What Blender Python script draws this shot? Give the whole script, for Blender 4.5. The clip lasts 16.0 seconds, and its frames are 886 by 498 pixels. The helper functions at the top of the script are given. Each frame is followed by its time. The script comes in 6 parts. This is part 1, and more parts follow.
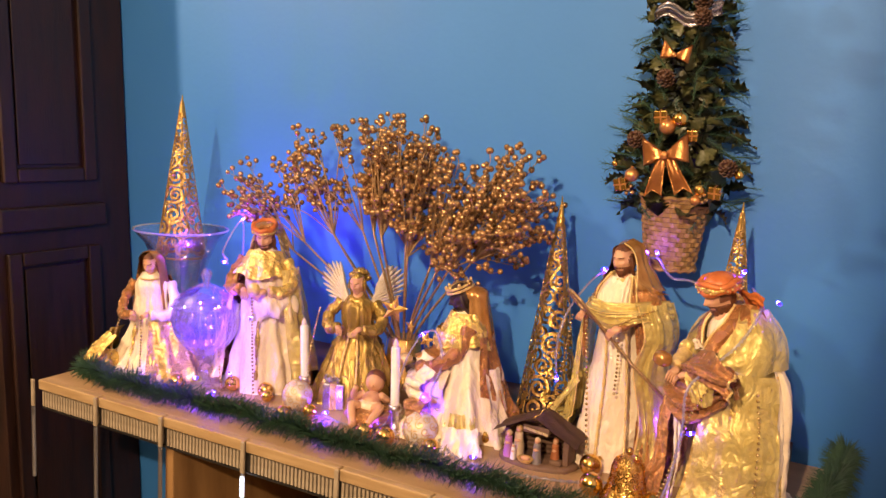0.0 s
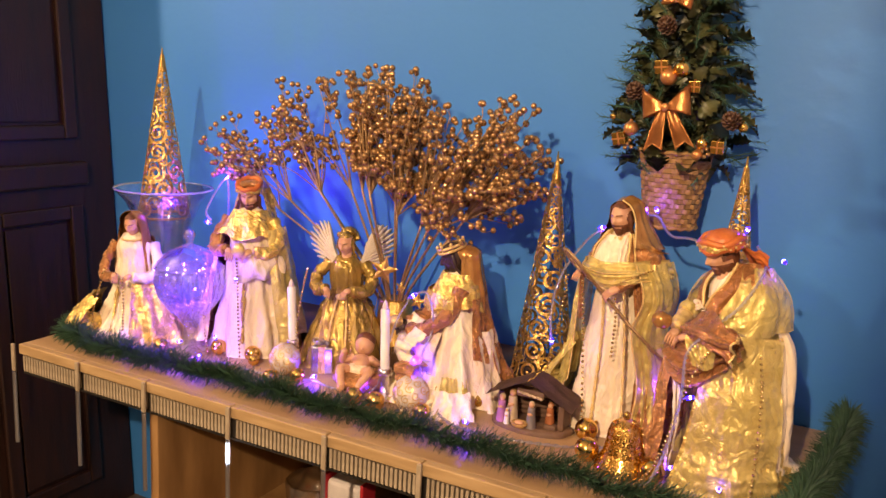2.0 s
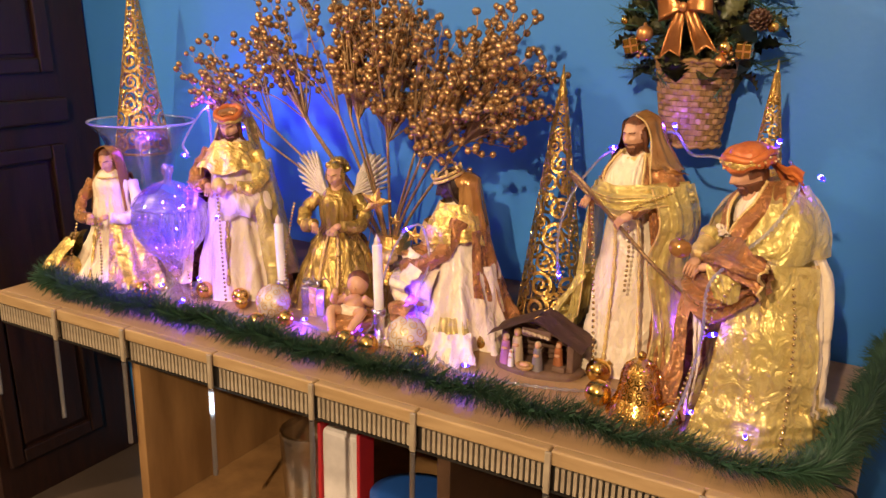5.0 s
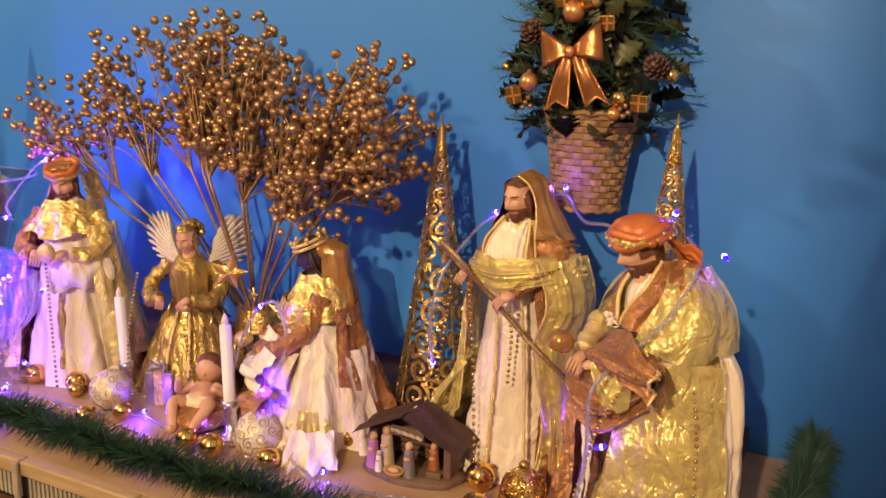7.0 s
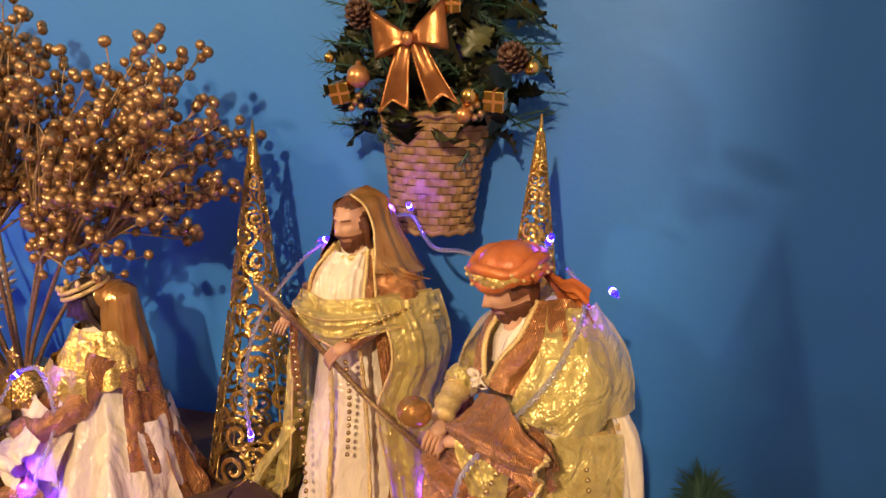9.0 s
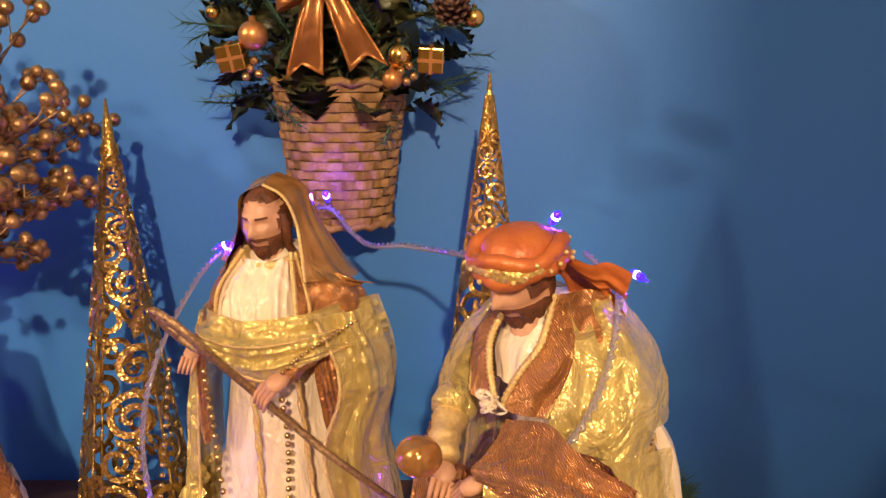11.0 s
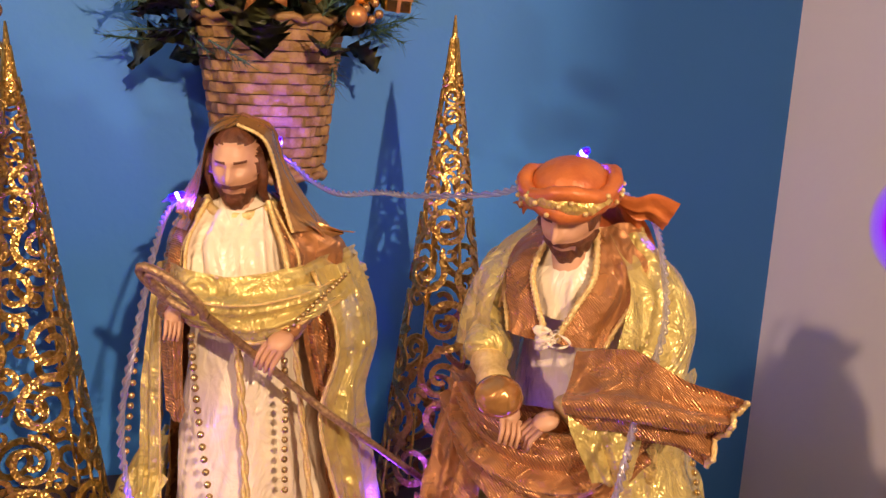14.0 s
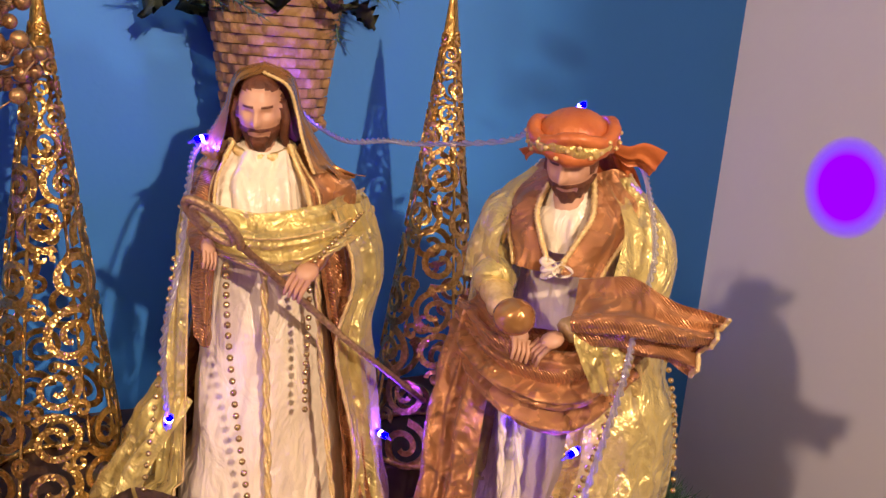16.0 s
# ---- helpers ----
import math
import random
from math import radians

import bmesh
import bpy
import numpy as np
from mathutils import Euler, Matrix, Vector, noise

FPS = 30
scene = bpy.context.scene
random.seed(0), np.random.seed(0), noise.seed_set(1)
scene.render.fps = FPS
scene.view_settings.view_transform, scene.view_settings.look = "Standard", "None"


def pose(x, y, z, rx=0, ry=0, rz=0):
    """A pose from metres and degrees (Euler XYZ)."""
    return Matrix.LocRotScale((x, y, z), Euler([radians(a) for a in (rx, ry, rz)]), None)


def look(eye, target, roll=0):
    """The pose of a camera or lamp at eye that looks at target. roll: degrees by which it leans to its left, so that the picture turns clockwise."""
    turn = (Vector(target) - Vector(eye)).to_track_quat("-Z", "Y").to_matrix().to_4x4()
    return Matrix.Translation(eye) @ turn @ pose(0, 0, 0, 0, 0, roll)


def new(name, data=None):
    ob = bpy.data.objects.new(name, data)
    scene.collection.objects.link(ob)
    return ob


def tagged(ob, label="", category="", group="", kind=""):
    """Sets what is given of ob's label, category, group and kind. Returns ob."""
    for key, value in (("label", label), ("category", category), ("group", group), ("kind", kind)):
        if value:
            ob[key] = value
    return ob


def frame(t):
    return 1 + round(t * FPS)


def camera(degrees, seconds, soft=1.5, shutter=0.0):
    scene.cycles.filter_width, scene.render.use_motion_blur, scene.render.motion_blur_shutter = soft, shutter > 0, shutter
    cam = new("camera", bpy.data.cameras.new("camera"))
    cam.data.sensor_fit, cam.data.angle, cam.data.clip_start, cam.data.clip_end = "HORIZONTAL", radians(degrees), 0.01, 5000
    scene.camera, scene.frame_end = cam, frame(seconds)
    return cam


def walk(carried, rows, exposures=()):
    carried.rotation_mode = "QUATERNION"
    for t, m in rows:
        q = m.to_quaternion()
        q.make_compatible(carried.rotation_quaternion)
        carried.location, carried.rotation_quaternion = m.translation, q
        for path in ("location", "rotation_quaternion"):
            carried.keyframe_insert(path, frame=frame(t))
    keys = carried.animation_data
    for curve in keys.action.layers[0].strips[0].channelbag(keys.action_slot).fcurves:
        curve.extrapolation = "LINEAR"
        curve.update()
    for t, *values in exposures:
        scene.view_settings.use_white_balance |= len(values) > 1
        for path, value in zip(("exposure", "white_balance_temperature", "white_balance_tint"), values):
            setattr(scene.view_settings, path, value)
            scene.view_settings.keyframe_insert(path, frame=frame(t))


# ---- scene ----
cam = camera(55.6, 16.0)
PATH = [
    (0, (0.007, -1.831, 1.438), (-0.933, -0.091, 1.139), 3.2),
    (0.5, (0.009, -1.819, 1.442), (-0.932, -0.08, 1.142), 3.5),
    (1, (0.008, -1.805, 1.44), (-0.947, -0.077, 1.122), 3.7),
    (1.5, (-0.001, -1.787, 1.433), (-0.946, -0.061, 1.075), 3.5),
    (2, (-0.012, -1.762, 1.422), (-0.937, -0.031, 1.032), 3.0),
    (2.5, (-0.02, -1.739, 1.41), (-0.974, -0.037, 0.972), 1.8),
    (3, (-0.023, -1.726, 1.403), (-1.01, -0.054, 0.924), 1.7),
    (3.2, (-0.011, -1.714, 1.375), (-1.008, -0.046, 0.903), 1.7),
    (5.3, (-0.038, -1.551, 1.374), (-0.986, 0.115, 0.805), 0.9),
    (5.5, (-0.026, -1.515, 1.391), (-0.977, 0.143, 0.803), 0.6),
    (6, (-0.047, -1.482, 1.374), (-0.932, 0.229, 0.836), 1.1),
    (6.5, (-0.046, -1.403, 1.384), (-0.92, 0.329, 0.898), 1.1),
    (7, (-0.031, -1.326, 1.385), (-0.884, 0.426, 0.937), 1.7),
    (7.5, (-0.014, -1.288, 1.391), (-0.811, 0.49, 0.941), 4.7),
    (8, (-0.013, -1.23, 1.39), (-0.801, 0.56, 0.976), 5.8),
    (8.5, (-0.04, -1.163, 1.375), (-0.708, 0.675, 0.959), 3.9),
    (9, (-0.117, -1.088, 1.364), (-0.615, 0.802, 0.942), 1.7),
    (9.5, (-0.178, -1.03, 1.343), (-0.542, 0.889, 0.915), -0.2),
    (10, (-0.223, -1.004, 1.333), (-0.432, 0.939, 0.907), -0.4),
    (10.2, (-0.245, -0.989, 1.328), (-0.399, 0.96, 0.909), -0.5),
    (12.3, (-0.366, -0.882, 1.313), (-0.2, 1.069, 0.906), 3.2),
    (12.5, (-0.375, -0.874, 1.322), (-0.178, 1.063, 0.863), 3.8),
    (13, (-0.401, -0.857, 1.294), (-0.08, 1.069, 0.862), 3.6),
    (13.5, (-0.502, -0.862, 1.284), (0.049, 1.01, 0.844), 3.1),
    (14, (-0.553, -0.877, 1.273), (0.129, 0.951, 0.835), 2.4),
    (14.5, (-0.616, -0.886, 1.28), (0.238, 0.86, 0.812), 3.4),
    (15, (-0.644, -0.895, 1.278), (0.263, 0.82, 0.793), 4.0),
    (15.5, (-0.653, -0.905, 1.27), (0.237, 0.816, 0.778), 4.8),
    (16, (-0.653, -0.918, 1.258), (0.204, 0.821, 0.766), 4.4),
]
walk(cam, [(t, look(eye, target, roll)) for t, eye, target, roll in PATH], [(0.0, 0.0, 6850, 12), (3.0, -0.10, 6750, 12), (5.5, -0.20, 6450, 6), (6.0, -0.32, 6400, 6), (6.5, -0.28, 6350, 6), (9.5, -0.22, 6400, 8), (10.2, -0.20, 6500, 11), (12.5, -0.12, 6800, 16), (16.0, -0.14, 5750, 14)])

# ---- light ----
world = bpy.data.worlds.new("night")
world.use_nodes = True
scene.world = world
world.node_tree.nodes["Background"].inputs[0].default_value = (0.02, 0.025, 0.04, 1)
world.node_tree.nodes["Background"].inputs[1].default_value = 0.3


def point(name, at, watts, colour, size):
    data = bpy.data.lights.new(name, "POINT")
    data.energy, data.color, data.shadow_soft_size = watts, colour, size
    ob = new(name, data)
    ob.location = at
    return ob


WARM = (1.0, 0.72, 0.46)
point("ceiling_lamp_light", (-0.18, -3.0, 2.36), 385, WARM, 0.035)
point("ceiling_lamp_light", (-3.0, -1.83, 2.55), 215, WARM, 0.06)
VIOLET = (0.11, 0.02, 1.0)


# ---- materials ----
def mk(name, a, b=None, scale=20.0, rough=0.5, metal=0.0, bump=0.0, bscale=None, sheen=0.0, glow=0.0, stretch=None, spec=None, fine=0.0, glitter=0.0, coat=0.0, sparkle=0.34):
    m = bpy.data.materials.new(name)
    m.use_nodes = True
    nt = m.node_tree
    p = nt.nodes["Principled BSDF"]
    p.inputs["Roughness"].default_value = rough
    p.inputs["Metallic"].default_value = metal
    p.inputs["Sheen Weight"].default_value = sheen
    p.inputs["Coat Weight"].default_value = coat
    if spec is not None:
        p.inputs["Specular IOR Level"].default_value = spec
    if glow:
        p.inputs["Emission Color"].default_value = (*a, 1)
        p.inputs["Emission Strength"].default_value = glow
    co = nt.nodes.new("ShaderNodeTexCoord")
    mp = nt.nodes.new("ShaderNodeMapping")
    if stretch:
        mp.inputs["Scale"].default_value = stretch
    nt.links.new(co.outputs["Object"], mp.inputs["Vector"])
    b = b or tuple(c * 0.75 for c in a)
    n = nt.nodes.new("ShaderNodeTexNoise")
    n.inputs["Scale"].default_value, n.inputs["Detail"].default_value = scale, 6
    nt.links.new(mp.outputs[0], n.inputs["Vector"])
    r = nt.nodes.new("ShaderNodeValToRGB")
    r.color_ramp.elements[0].position, r.color_ramp.elements[1].position = 0.32, 0.68
    r.color_ramp.elements[0].color, r.color_ramp.elements[1].color = (*b, 1), (*a, 1)
    nt.links.new(n.outputs["Fac"], r.inputs[0])
    nt.links.new(r.outputs[0], p.inputs["Base Color"])
    rr = nt.nodes.new("ShaderNodeMapRange")
    rr.inputs["To Min"].default_value, rr.inputs["To Max"].default_value = max(0.02, rough * 0.8), min(1.0, rough * 1.2)
    nt.links.new(n.outputs["Fac"], rr.inputs["Value"])
    nt.links.new(rr.outputs[0], p.inputs["Roughness"])
    if bump:
        n2 = nt.nodes.new("ShaderNodeTexNoise")
        n2.inputs["Scale"].default_value, n2.inputs["Detail"].default_value = bscale or scale * 4, 4
        nt.links.new(mp.outputs[0], n2.inputs["Vector"])
        bp = nt.nodes.new("ShaderNodeBump")
        bp.inputs["Strength"].default_value, bp.inputs["Distance"].default_value = bump, 0.004
        nt.links.new(n2.outputs["Fac"], bp.inputs["Height"])
        nt.links.new(bp.outputs[0], p.inputs["Normal"])
    if glitter:
        v = nt.nodes.new("ShaderNodeTexVoronoi")
        v.inputs["Scale"].default_value = glitter
        nt.links.new(co.outputs["Object"], v.inputs["Vector"])
        mx = nt.nodes.new("ShaderNodeMixRGB")
        mx.blend_type, mx.inputs[0].default_value = "LINEAR_LIGHT", sparkle
        geo = nt.nodes.new("ShaderNodeNewGeometry")
        nt.links.new(geo.outputs["Normal"], mx.inputs[1])
        nt.links.new(v.outputs["Color"], mx.inputs[2])
        nt.links.new(mx.outputs[0], p.inputs["Normal"])
    return m


def glass(name, tint=(0.97, 0.97, 0.98), rough=0.05, gloss=0.30, haze=0.012):
    m = bpy.data.materials.new(name)
    m.use_nodes = True
    nt = m.node_tree
    nt.nodes.remove(nt.nodes["Principled BSDF"])
    tr, gl, mx = nt.nodes.new("ShaderNodeBsdfTransparent"), nt.nodes.new("ShaderNodeBsdfGlossy"), nt.nodes.new("ShaderNodeMixShader")
    tr.inputs[0].default_value = (*tint, 1)
    gl.inputs["Roughness"].default_value = rough
    lw, rr = nt.nodes.new("ShaderNodeLayerWeight"), nt.nodes.new("ShaderNodeMapRange")
    lw.inputs[0].default_value = 0.35
    rr.inputs["To Min"].default_value, rr.inputs["To Max"].default_value = gloss * 0.4, 0.9
    nt.links.new(lw.outputs["Facing"], rr.inputs["Value"])
    nt.links.new(rr.outputs[0], mx.inputs[0])
    nt.links.new(tr.outputs[0], mx.inputs[1])
    nt.links.new(gl.outputs[0], mx.inputs[2])
    df, m2 = nt.nodes.new("ShaderNodeBsdfTranslucent"), nt.nodes.new("ShaderNodeMixShader")
    df.inputs[0].default_value = (0.9, 0.9, 0.95, 1)
    m2.inputs[0].default_value = haze
    nt.links.new(mx.outputs[0], m2.inputs[1])
    nt.links.new(df.outputs[0], m2.inputs[2])
    nt.links.new(m2.outputs[0], nt.nodes["Material Output"].inputs[0])
    return m


def organza(name, a, b, alpha=0.6, rough=0.4):
    m = mk(name, a, b, 60, rough, 0.45, 0.25, 700, sheen=0.2, glitter=800, sparkle=0.2)
    p = m.node_tree.nodes["Principled BSDF"]
    n = m.node_tree.nodes.new("ShaderNodeTexNoise")
    n.inputs["Scale"].default_value = 30
    r = m.node_tree.nodes.new("ShaderNodeMapRange")
    r.inputs["To Min"].default_value, r.inputs["To Max"].default_value = alpha - 0.2, min(1, alpha + 0.25)
    m.node_tree.links.new(n.outputs["Fac"], r.inputs["Value"])
    m.node_tree.links.new(r.outputs[0], p.inputs["Alpha"])
    return m


def creases(m, scale=38.0, depth=0.010, strength=0.8, up=0.22):
    """Long soft folds that run down a cloth."""
    nt = m.node_tree
    p = nt.nodes["Principled BSDF"]
    co, mp, n = nt.nodes.new("ShaderNodeTexCoord"), nt.nodes.new("ShaderNodeMapping"), nt.nodes.new("ShaderNodeTexNoise")
    mp.inputs["Scale"].default_value = (1, 1, up)
    n.inputs["Scale"].default_value, n.inputs["Detail"].default_value, n.inputs["Roughness"].default_value, n.inputs["Distortion"].default_value = scale, 3, 0.5, 1.2
    b = nt.nodes.new("ShaderNodeBump")
    b.inputs["Strength"].default_value, b.inputs["Distance"].default_value = strength, depth
    nt.links.new(co.outputs["Object"], mp.inputs["Vector"])
    nt.links.new(mp.outputs[0], n.inputs["Vector"])
    nt.links.new(n.outputs["Fac"], b.inputs["Height"])
    old = p.inputs["Normal"].links
    if old:
        nt.links.new(old[0].from_socket, b.inputs["Normal"])
    nt.links.new(b.outputs[0], p.inputs["Normal"])
    return m


def ribs(m, scale=230.0, depth=0.0011):
    """Fine ribs woven into a cloth."""
    nt = m.node_tree
    p = nt.nodes["Principled BSDF"]
    co, w, b = nt.nodes.new("ShaderNodeTexCoord"), nt.nodes.new("ShaderNodeTexWave"), nt.nodes.new("ShaderNodeBump")
    w.bands_direction = "DIAGONAL"
    w.inputs["Scale"].default_value, w.inputs["Distortion"].default_value, w.inputs["Detail"].default_value = scale, 6.0, 1.0
    w.inputs["Detail Scale"].default_value = 0.2
    b.inputs["Strength"].default_value, b.inputs["Distance"].default_value = 0.6, depth
    nt.links.new(co.outputs["Object"], w.inputs["Vector"])
    nt.links.new(w.outputs["Fac"], b.inputs["Height"])
    nt.links.new(p.inputs["Normal"].links[0].from_socket, b.inputs["Normal"])
    nt.links.new(b.outputs[0], p.inputs["Normal"])
    return m


M_BLUE = mk("blue_wall_paint", (0.042, 0.212, 0.59), (0.036, 0.196, 0.555), 3, 0.55, bump=0.12, bscale=60)
M_WHITE = mk("white_wall_paint", (0.90, 0.83, 0.84), (0.87, 0.80, 0.81), 3, 0.6, bump=0.12, bscale=60)
# out-of-view walls and ceiling, coloured dark so less light bounces back
M_DIM = mk("dim_unseen_wall", (0.20, 0.17, 0.14), None, 3, 0.7)
M_CEIL = mk("ceiling_paint", (0.36, 0.34, 0.32), None, 2, 0.8)
M_FLOOR = mk("floor_tile", (0.10, 0.07, 0.05), (0.07, 0.05, 0.035), 4, 0.4)
M_DARKWOOD = mk("dark_wood", (0.024, 0.0065, 0.003), (0.010, 0.0028, 0.0015), 9, 0.5, bump=0.25, bscale=40, stretch=(6, 6, 0.6))
M_BOARD = mk("light_wood", (0.47, 0.32, 0.165), (0.34, 0.215, 0.10), 7, 0.4, bump=0.1, stretch=(1, 8, 8), coat=0.2)
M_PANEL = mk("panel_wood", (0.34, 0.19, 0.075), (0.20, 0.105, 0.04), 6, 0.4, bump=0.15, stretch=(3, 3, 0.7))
# the riser's own brown, which also carries the shade of the middle side panel
M_RISER = mk("riser_shaded_panel", (0.10, 0.05, 0.025), (0.05, 0.025, 0.012), 14, 0.5, bump=0.2)
M_TOP = mk("table_top", (0.42, 0.27, 0.145), (0.33, 0.20, 0.10), 5, 0.42, bump=0.1, stretch=(1, 6, 6))
M_BLACK = mk("black_strip", (0.015, 0.012, 0.010), None, 20, 0.5)
M_BAR = mk("pale_slat", (0.42, 0.34, 0.24), (0.28, 0.22, 0.15), 30, 0.45)
M_SATIN = creases(creases(mk("cream_satin", (0.86, 0.74, 0.56), (0.80, 0.66, 0.47), 12, 0.27, 0.0, 0.05, 60, sheen=0.15), 17, 0.016, 0.8, 0.4), 48, 0.007, 0.6, 0.5)
M_GOLDCLOTH = creases(creases(mk("gold_lame", (0.84, 0.61, 0.20), (0.70, 0.48, 0.13), 45, 0.27, 0.6, 0.15, 500, sheen=0.1, glitter=800, sparkle=0.16), 20, 0.014, 0.8, 1.3), 60, 0.006, 0.6, 0.9)
M_ORGANZA = creases(organza("gold_organza", (0.88, 0.72, 0.25), (0.72, 0.56, 0.17), 0.70, 0.24), 34, 0.012, 0.9, 0.8)
M_BRONZE = ribs(creases(mk("ribbed_bronze_cloth", (0.58, 0.27, 0.095), (0.40, 0.165, 0.055), 40, 0.27, 0.55, 0.15, 300, sheen=0.1), 30, 0.014, 0.9, 0.9))
M_ANGEL = creases(mk("antique_gold_cloth", (0.56, 0.39, 0.11), (0.38, 0.25, 0.06), 45, 0.24, 0.7, 0.2, 500, glitter=700, sparkle=0.2), 40, 0.012, 0.8)
M_HOOD = creases(mk("brown_satin", (0.62, 0.33, 0.11), (0.44, 0.20, 0.06), 30, 0.18, 0.6, 0.05, 200), 26, 0.010, 0.6)
M_SKIN = mk("painted_resin", (0.62, 0.35, 0.215), (0.54, 0.28, 0.16), 40, 0.45)
M_DARKSKIN = mk("dark_resin", (0.05, 0.028, 0.02), None, 40, 0.4)
M_HAIR = mk("brown_resin", (0.17, 0.055, 0.020), (0.08, 0.026, 0.010), 120, 0.55, bump=0.4)
M_TURBAN = mk("orange_cloth", (0.62, 0.18, 0.04), (0.45, 0.11, 0.03), 40, 0.4, 0.15, 0.3, 150)
M_GOLD = mk("gold_metal", (0.83, 0.55, 0.16), (0.70, 0.42, 0.10), 40, 0.16, 1.0)
M_TRIM = mk("gold_trim", (0.88, 0.66, 0.30), (0.72, 0.50, 0.18), 300, 0.34, 0.45, 0.4, 900)
M_GLIT = mk("gold_glitter", (0.80, 0.53, 0.17), (0.55, 0.33, 0.08), 250, 0.30, 0.9, 0.4, 900, glitter=620)
M_BERRY = mk("bronze_berry", (0.58, 0.36, 0.165), (0.36, 0.20, 0.085), 180, 0.22, 0.75, 0.15, 900)
M_STEM = mk("glitter_stem", (0.56, 0.37, 0.18), (0.26, 0.15, 0.07), 300, 0.4, 0.6, 0.6, 900, glitter=1500)
M_WICKER = mk("wicker", (0.42, 0.245, 0.085), (0.26, 0.135, 0.045), 60, 0.5, bump=0.4, bscale=300)
M_GREEN = mk("garland_needle", (0.055, 0.125, 0.066), (0.026, 0.068, 0.040), 60, 0.5)
M_LEAF = mk("holly_leaf", (0.135, 0.125, 0.045), (0.045, 0.065, 0.025), 25, 0.36, bump=0.3, bscale=120)
M_CONE = mk("pine_cone", (0.10, 0.045, 0.022), (0.05, 0.022, 0.012), 90, 0.5)
M_COPPER = mk("copper_foil", (0.72, 0.34, 0.12), (0.5, 0.2, 0.06), 30, 0.3, 0.7, 0.3, 60)
M_CLAY = mk("brown_clay", (0.17, 0.095, 0.06), (0.11, 0.06, 0.038), 30, 0.65, bump=0.5, bscale=120)
M_CANDLE = mk("white_candle", (0.80, 0.74, 0.70), None, 20, 0.4)
M_FLAME = mk("flame_tip", (0.80, 0.66, 0.55), None, 20, 0.3)
M_PEARL = mk("white_glitter", (0.74, 0.66, 0.58), (0.62, 0.53, 0.45), 200, 0.4, 0.1, 0.4, 900, glitter=1200)
M_SILVER = mk("silver_foil", (0.65, 0.60, 0.62), (0.5, 0.46, 0.48), 20, 0.25, 0.9, 0.2, 60)
M_BEAD = mk("gold_bead", (0.75, 0.56, 0.28), (0.6, 0.42, 0.18), 90, 0.2, 0.9)
M_WIRE = glass("clear_cable", (0.96, 0.95, 0.97), 0.15, 0.3, 0.30)
M_GLASS = glass("clear_glass")
M_CRYSTAL = glass("cut_crystal", (0.95, 0.95, 0.98), 0.05, 0.55, 0.035)
M_LED = mk("violet_led", (0.008, 0.002, 1.0), (0.008, 0.002, 1.0), 5, 0.3, glow=18)
M_TIP = mk("led_core", (0.75, 0.62, 1.0), (0.75, 0.62, 1.0), 5, 0.3, glow=9)
# violet spot of light: emission that fades out radially, its soft halo included
M_SPOT = bpy.data.materials.new("violet_spot_glow")
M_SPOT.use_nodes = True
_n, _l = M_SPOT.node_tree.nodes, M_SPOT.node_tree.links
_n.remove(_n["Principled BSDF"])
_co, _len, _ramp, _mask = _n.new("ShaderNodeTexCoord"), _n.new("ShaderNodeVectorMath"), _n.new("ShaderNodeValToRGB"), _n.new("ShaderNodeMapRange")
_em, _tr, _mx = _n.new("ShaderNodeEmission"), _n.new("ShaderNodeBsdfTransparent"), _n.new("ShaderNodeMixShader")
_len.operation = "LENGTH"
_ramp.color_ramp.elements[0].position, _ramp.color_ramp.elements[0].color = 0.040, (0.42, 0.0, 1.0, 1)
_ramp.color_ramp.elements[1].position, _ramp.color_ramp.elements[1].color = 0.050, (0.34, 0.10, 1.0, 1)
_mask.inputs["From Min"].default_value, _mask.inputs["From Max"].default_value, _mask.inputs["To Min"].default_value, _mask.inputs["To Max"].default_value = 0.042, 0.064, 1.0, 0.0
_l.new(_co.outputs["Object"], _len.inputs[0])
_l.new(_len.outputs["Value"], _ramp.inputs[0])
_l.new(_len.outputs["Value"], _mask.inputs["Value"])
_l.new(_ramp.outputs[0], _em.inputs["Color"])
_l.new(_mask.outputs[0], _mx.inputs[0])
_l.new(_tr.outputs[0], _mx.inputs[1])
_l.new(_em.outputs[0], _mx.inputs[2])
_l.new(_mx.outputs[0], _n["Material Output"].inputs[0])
M_TUBE = mk("led_tube", (0.42, 0.40, 0.38), (0.30, 0.28, 0.27), 200, 0.25, 0.2)
M_LIT = mk("lit_tube", (0.75, 0.88, 1.0), (0.75, 0.88, 1.0), 5, 0.3, glow=5)
M_RED = mk("red_cloth", (0.55, 0.02, 0.03), None, 20, 0.6)
M_PURPLE = mk("purple_paint", (0.42, 0.16, 0.36), None, 40, 0.6)
M_ORANGE = mk("terracotta_paint", (0.42, 0.14, 0.05), None, 40, 0.6)
M_CREAM = mk("cream_paint", (0.62, 0.46, 0.30), None, 40, 0.6)
M_GREY = mk("grey_paint", (0.22, 0.19, 0.19), None, 40, 0.6)
M_BLUEBIN = mk("blue_plastic", (0.02, 0.10, 0.42), None, 10, 0.4)
M_STRAW = mk("straw", (0.45, 0.26, 0.09), None, 120, 0.7, bump=0.5)


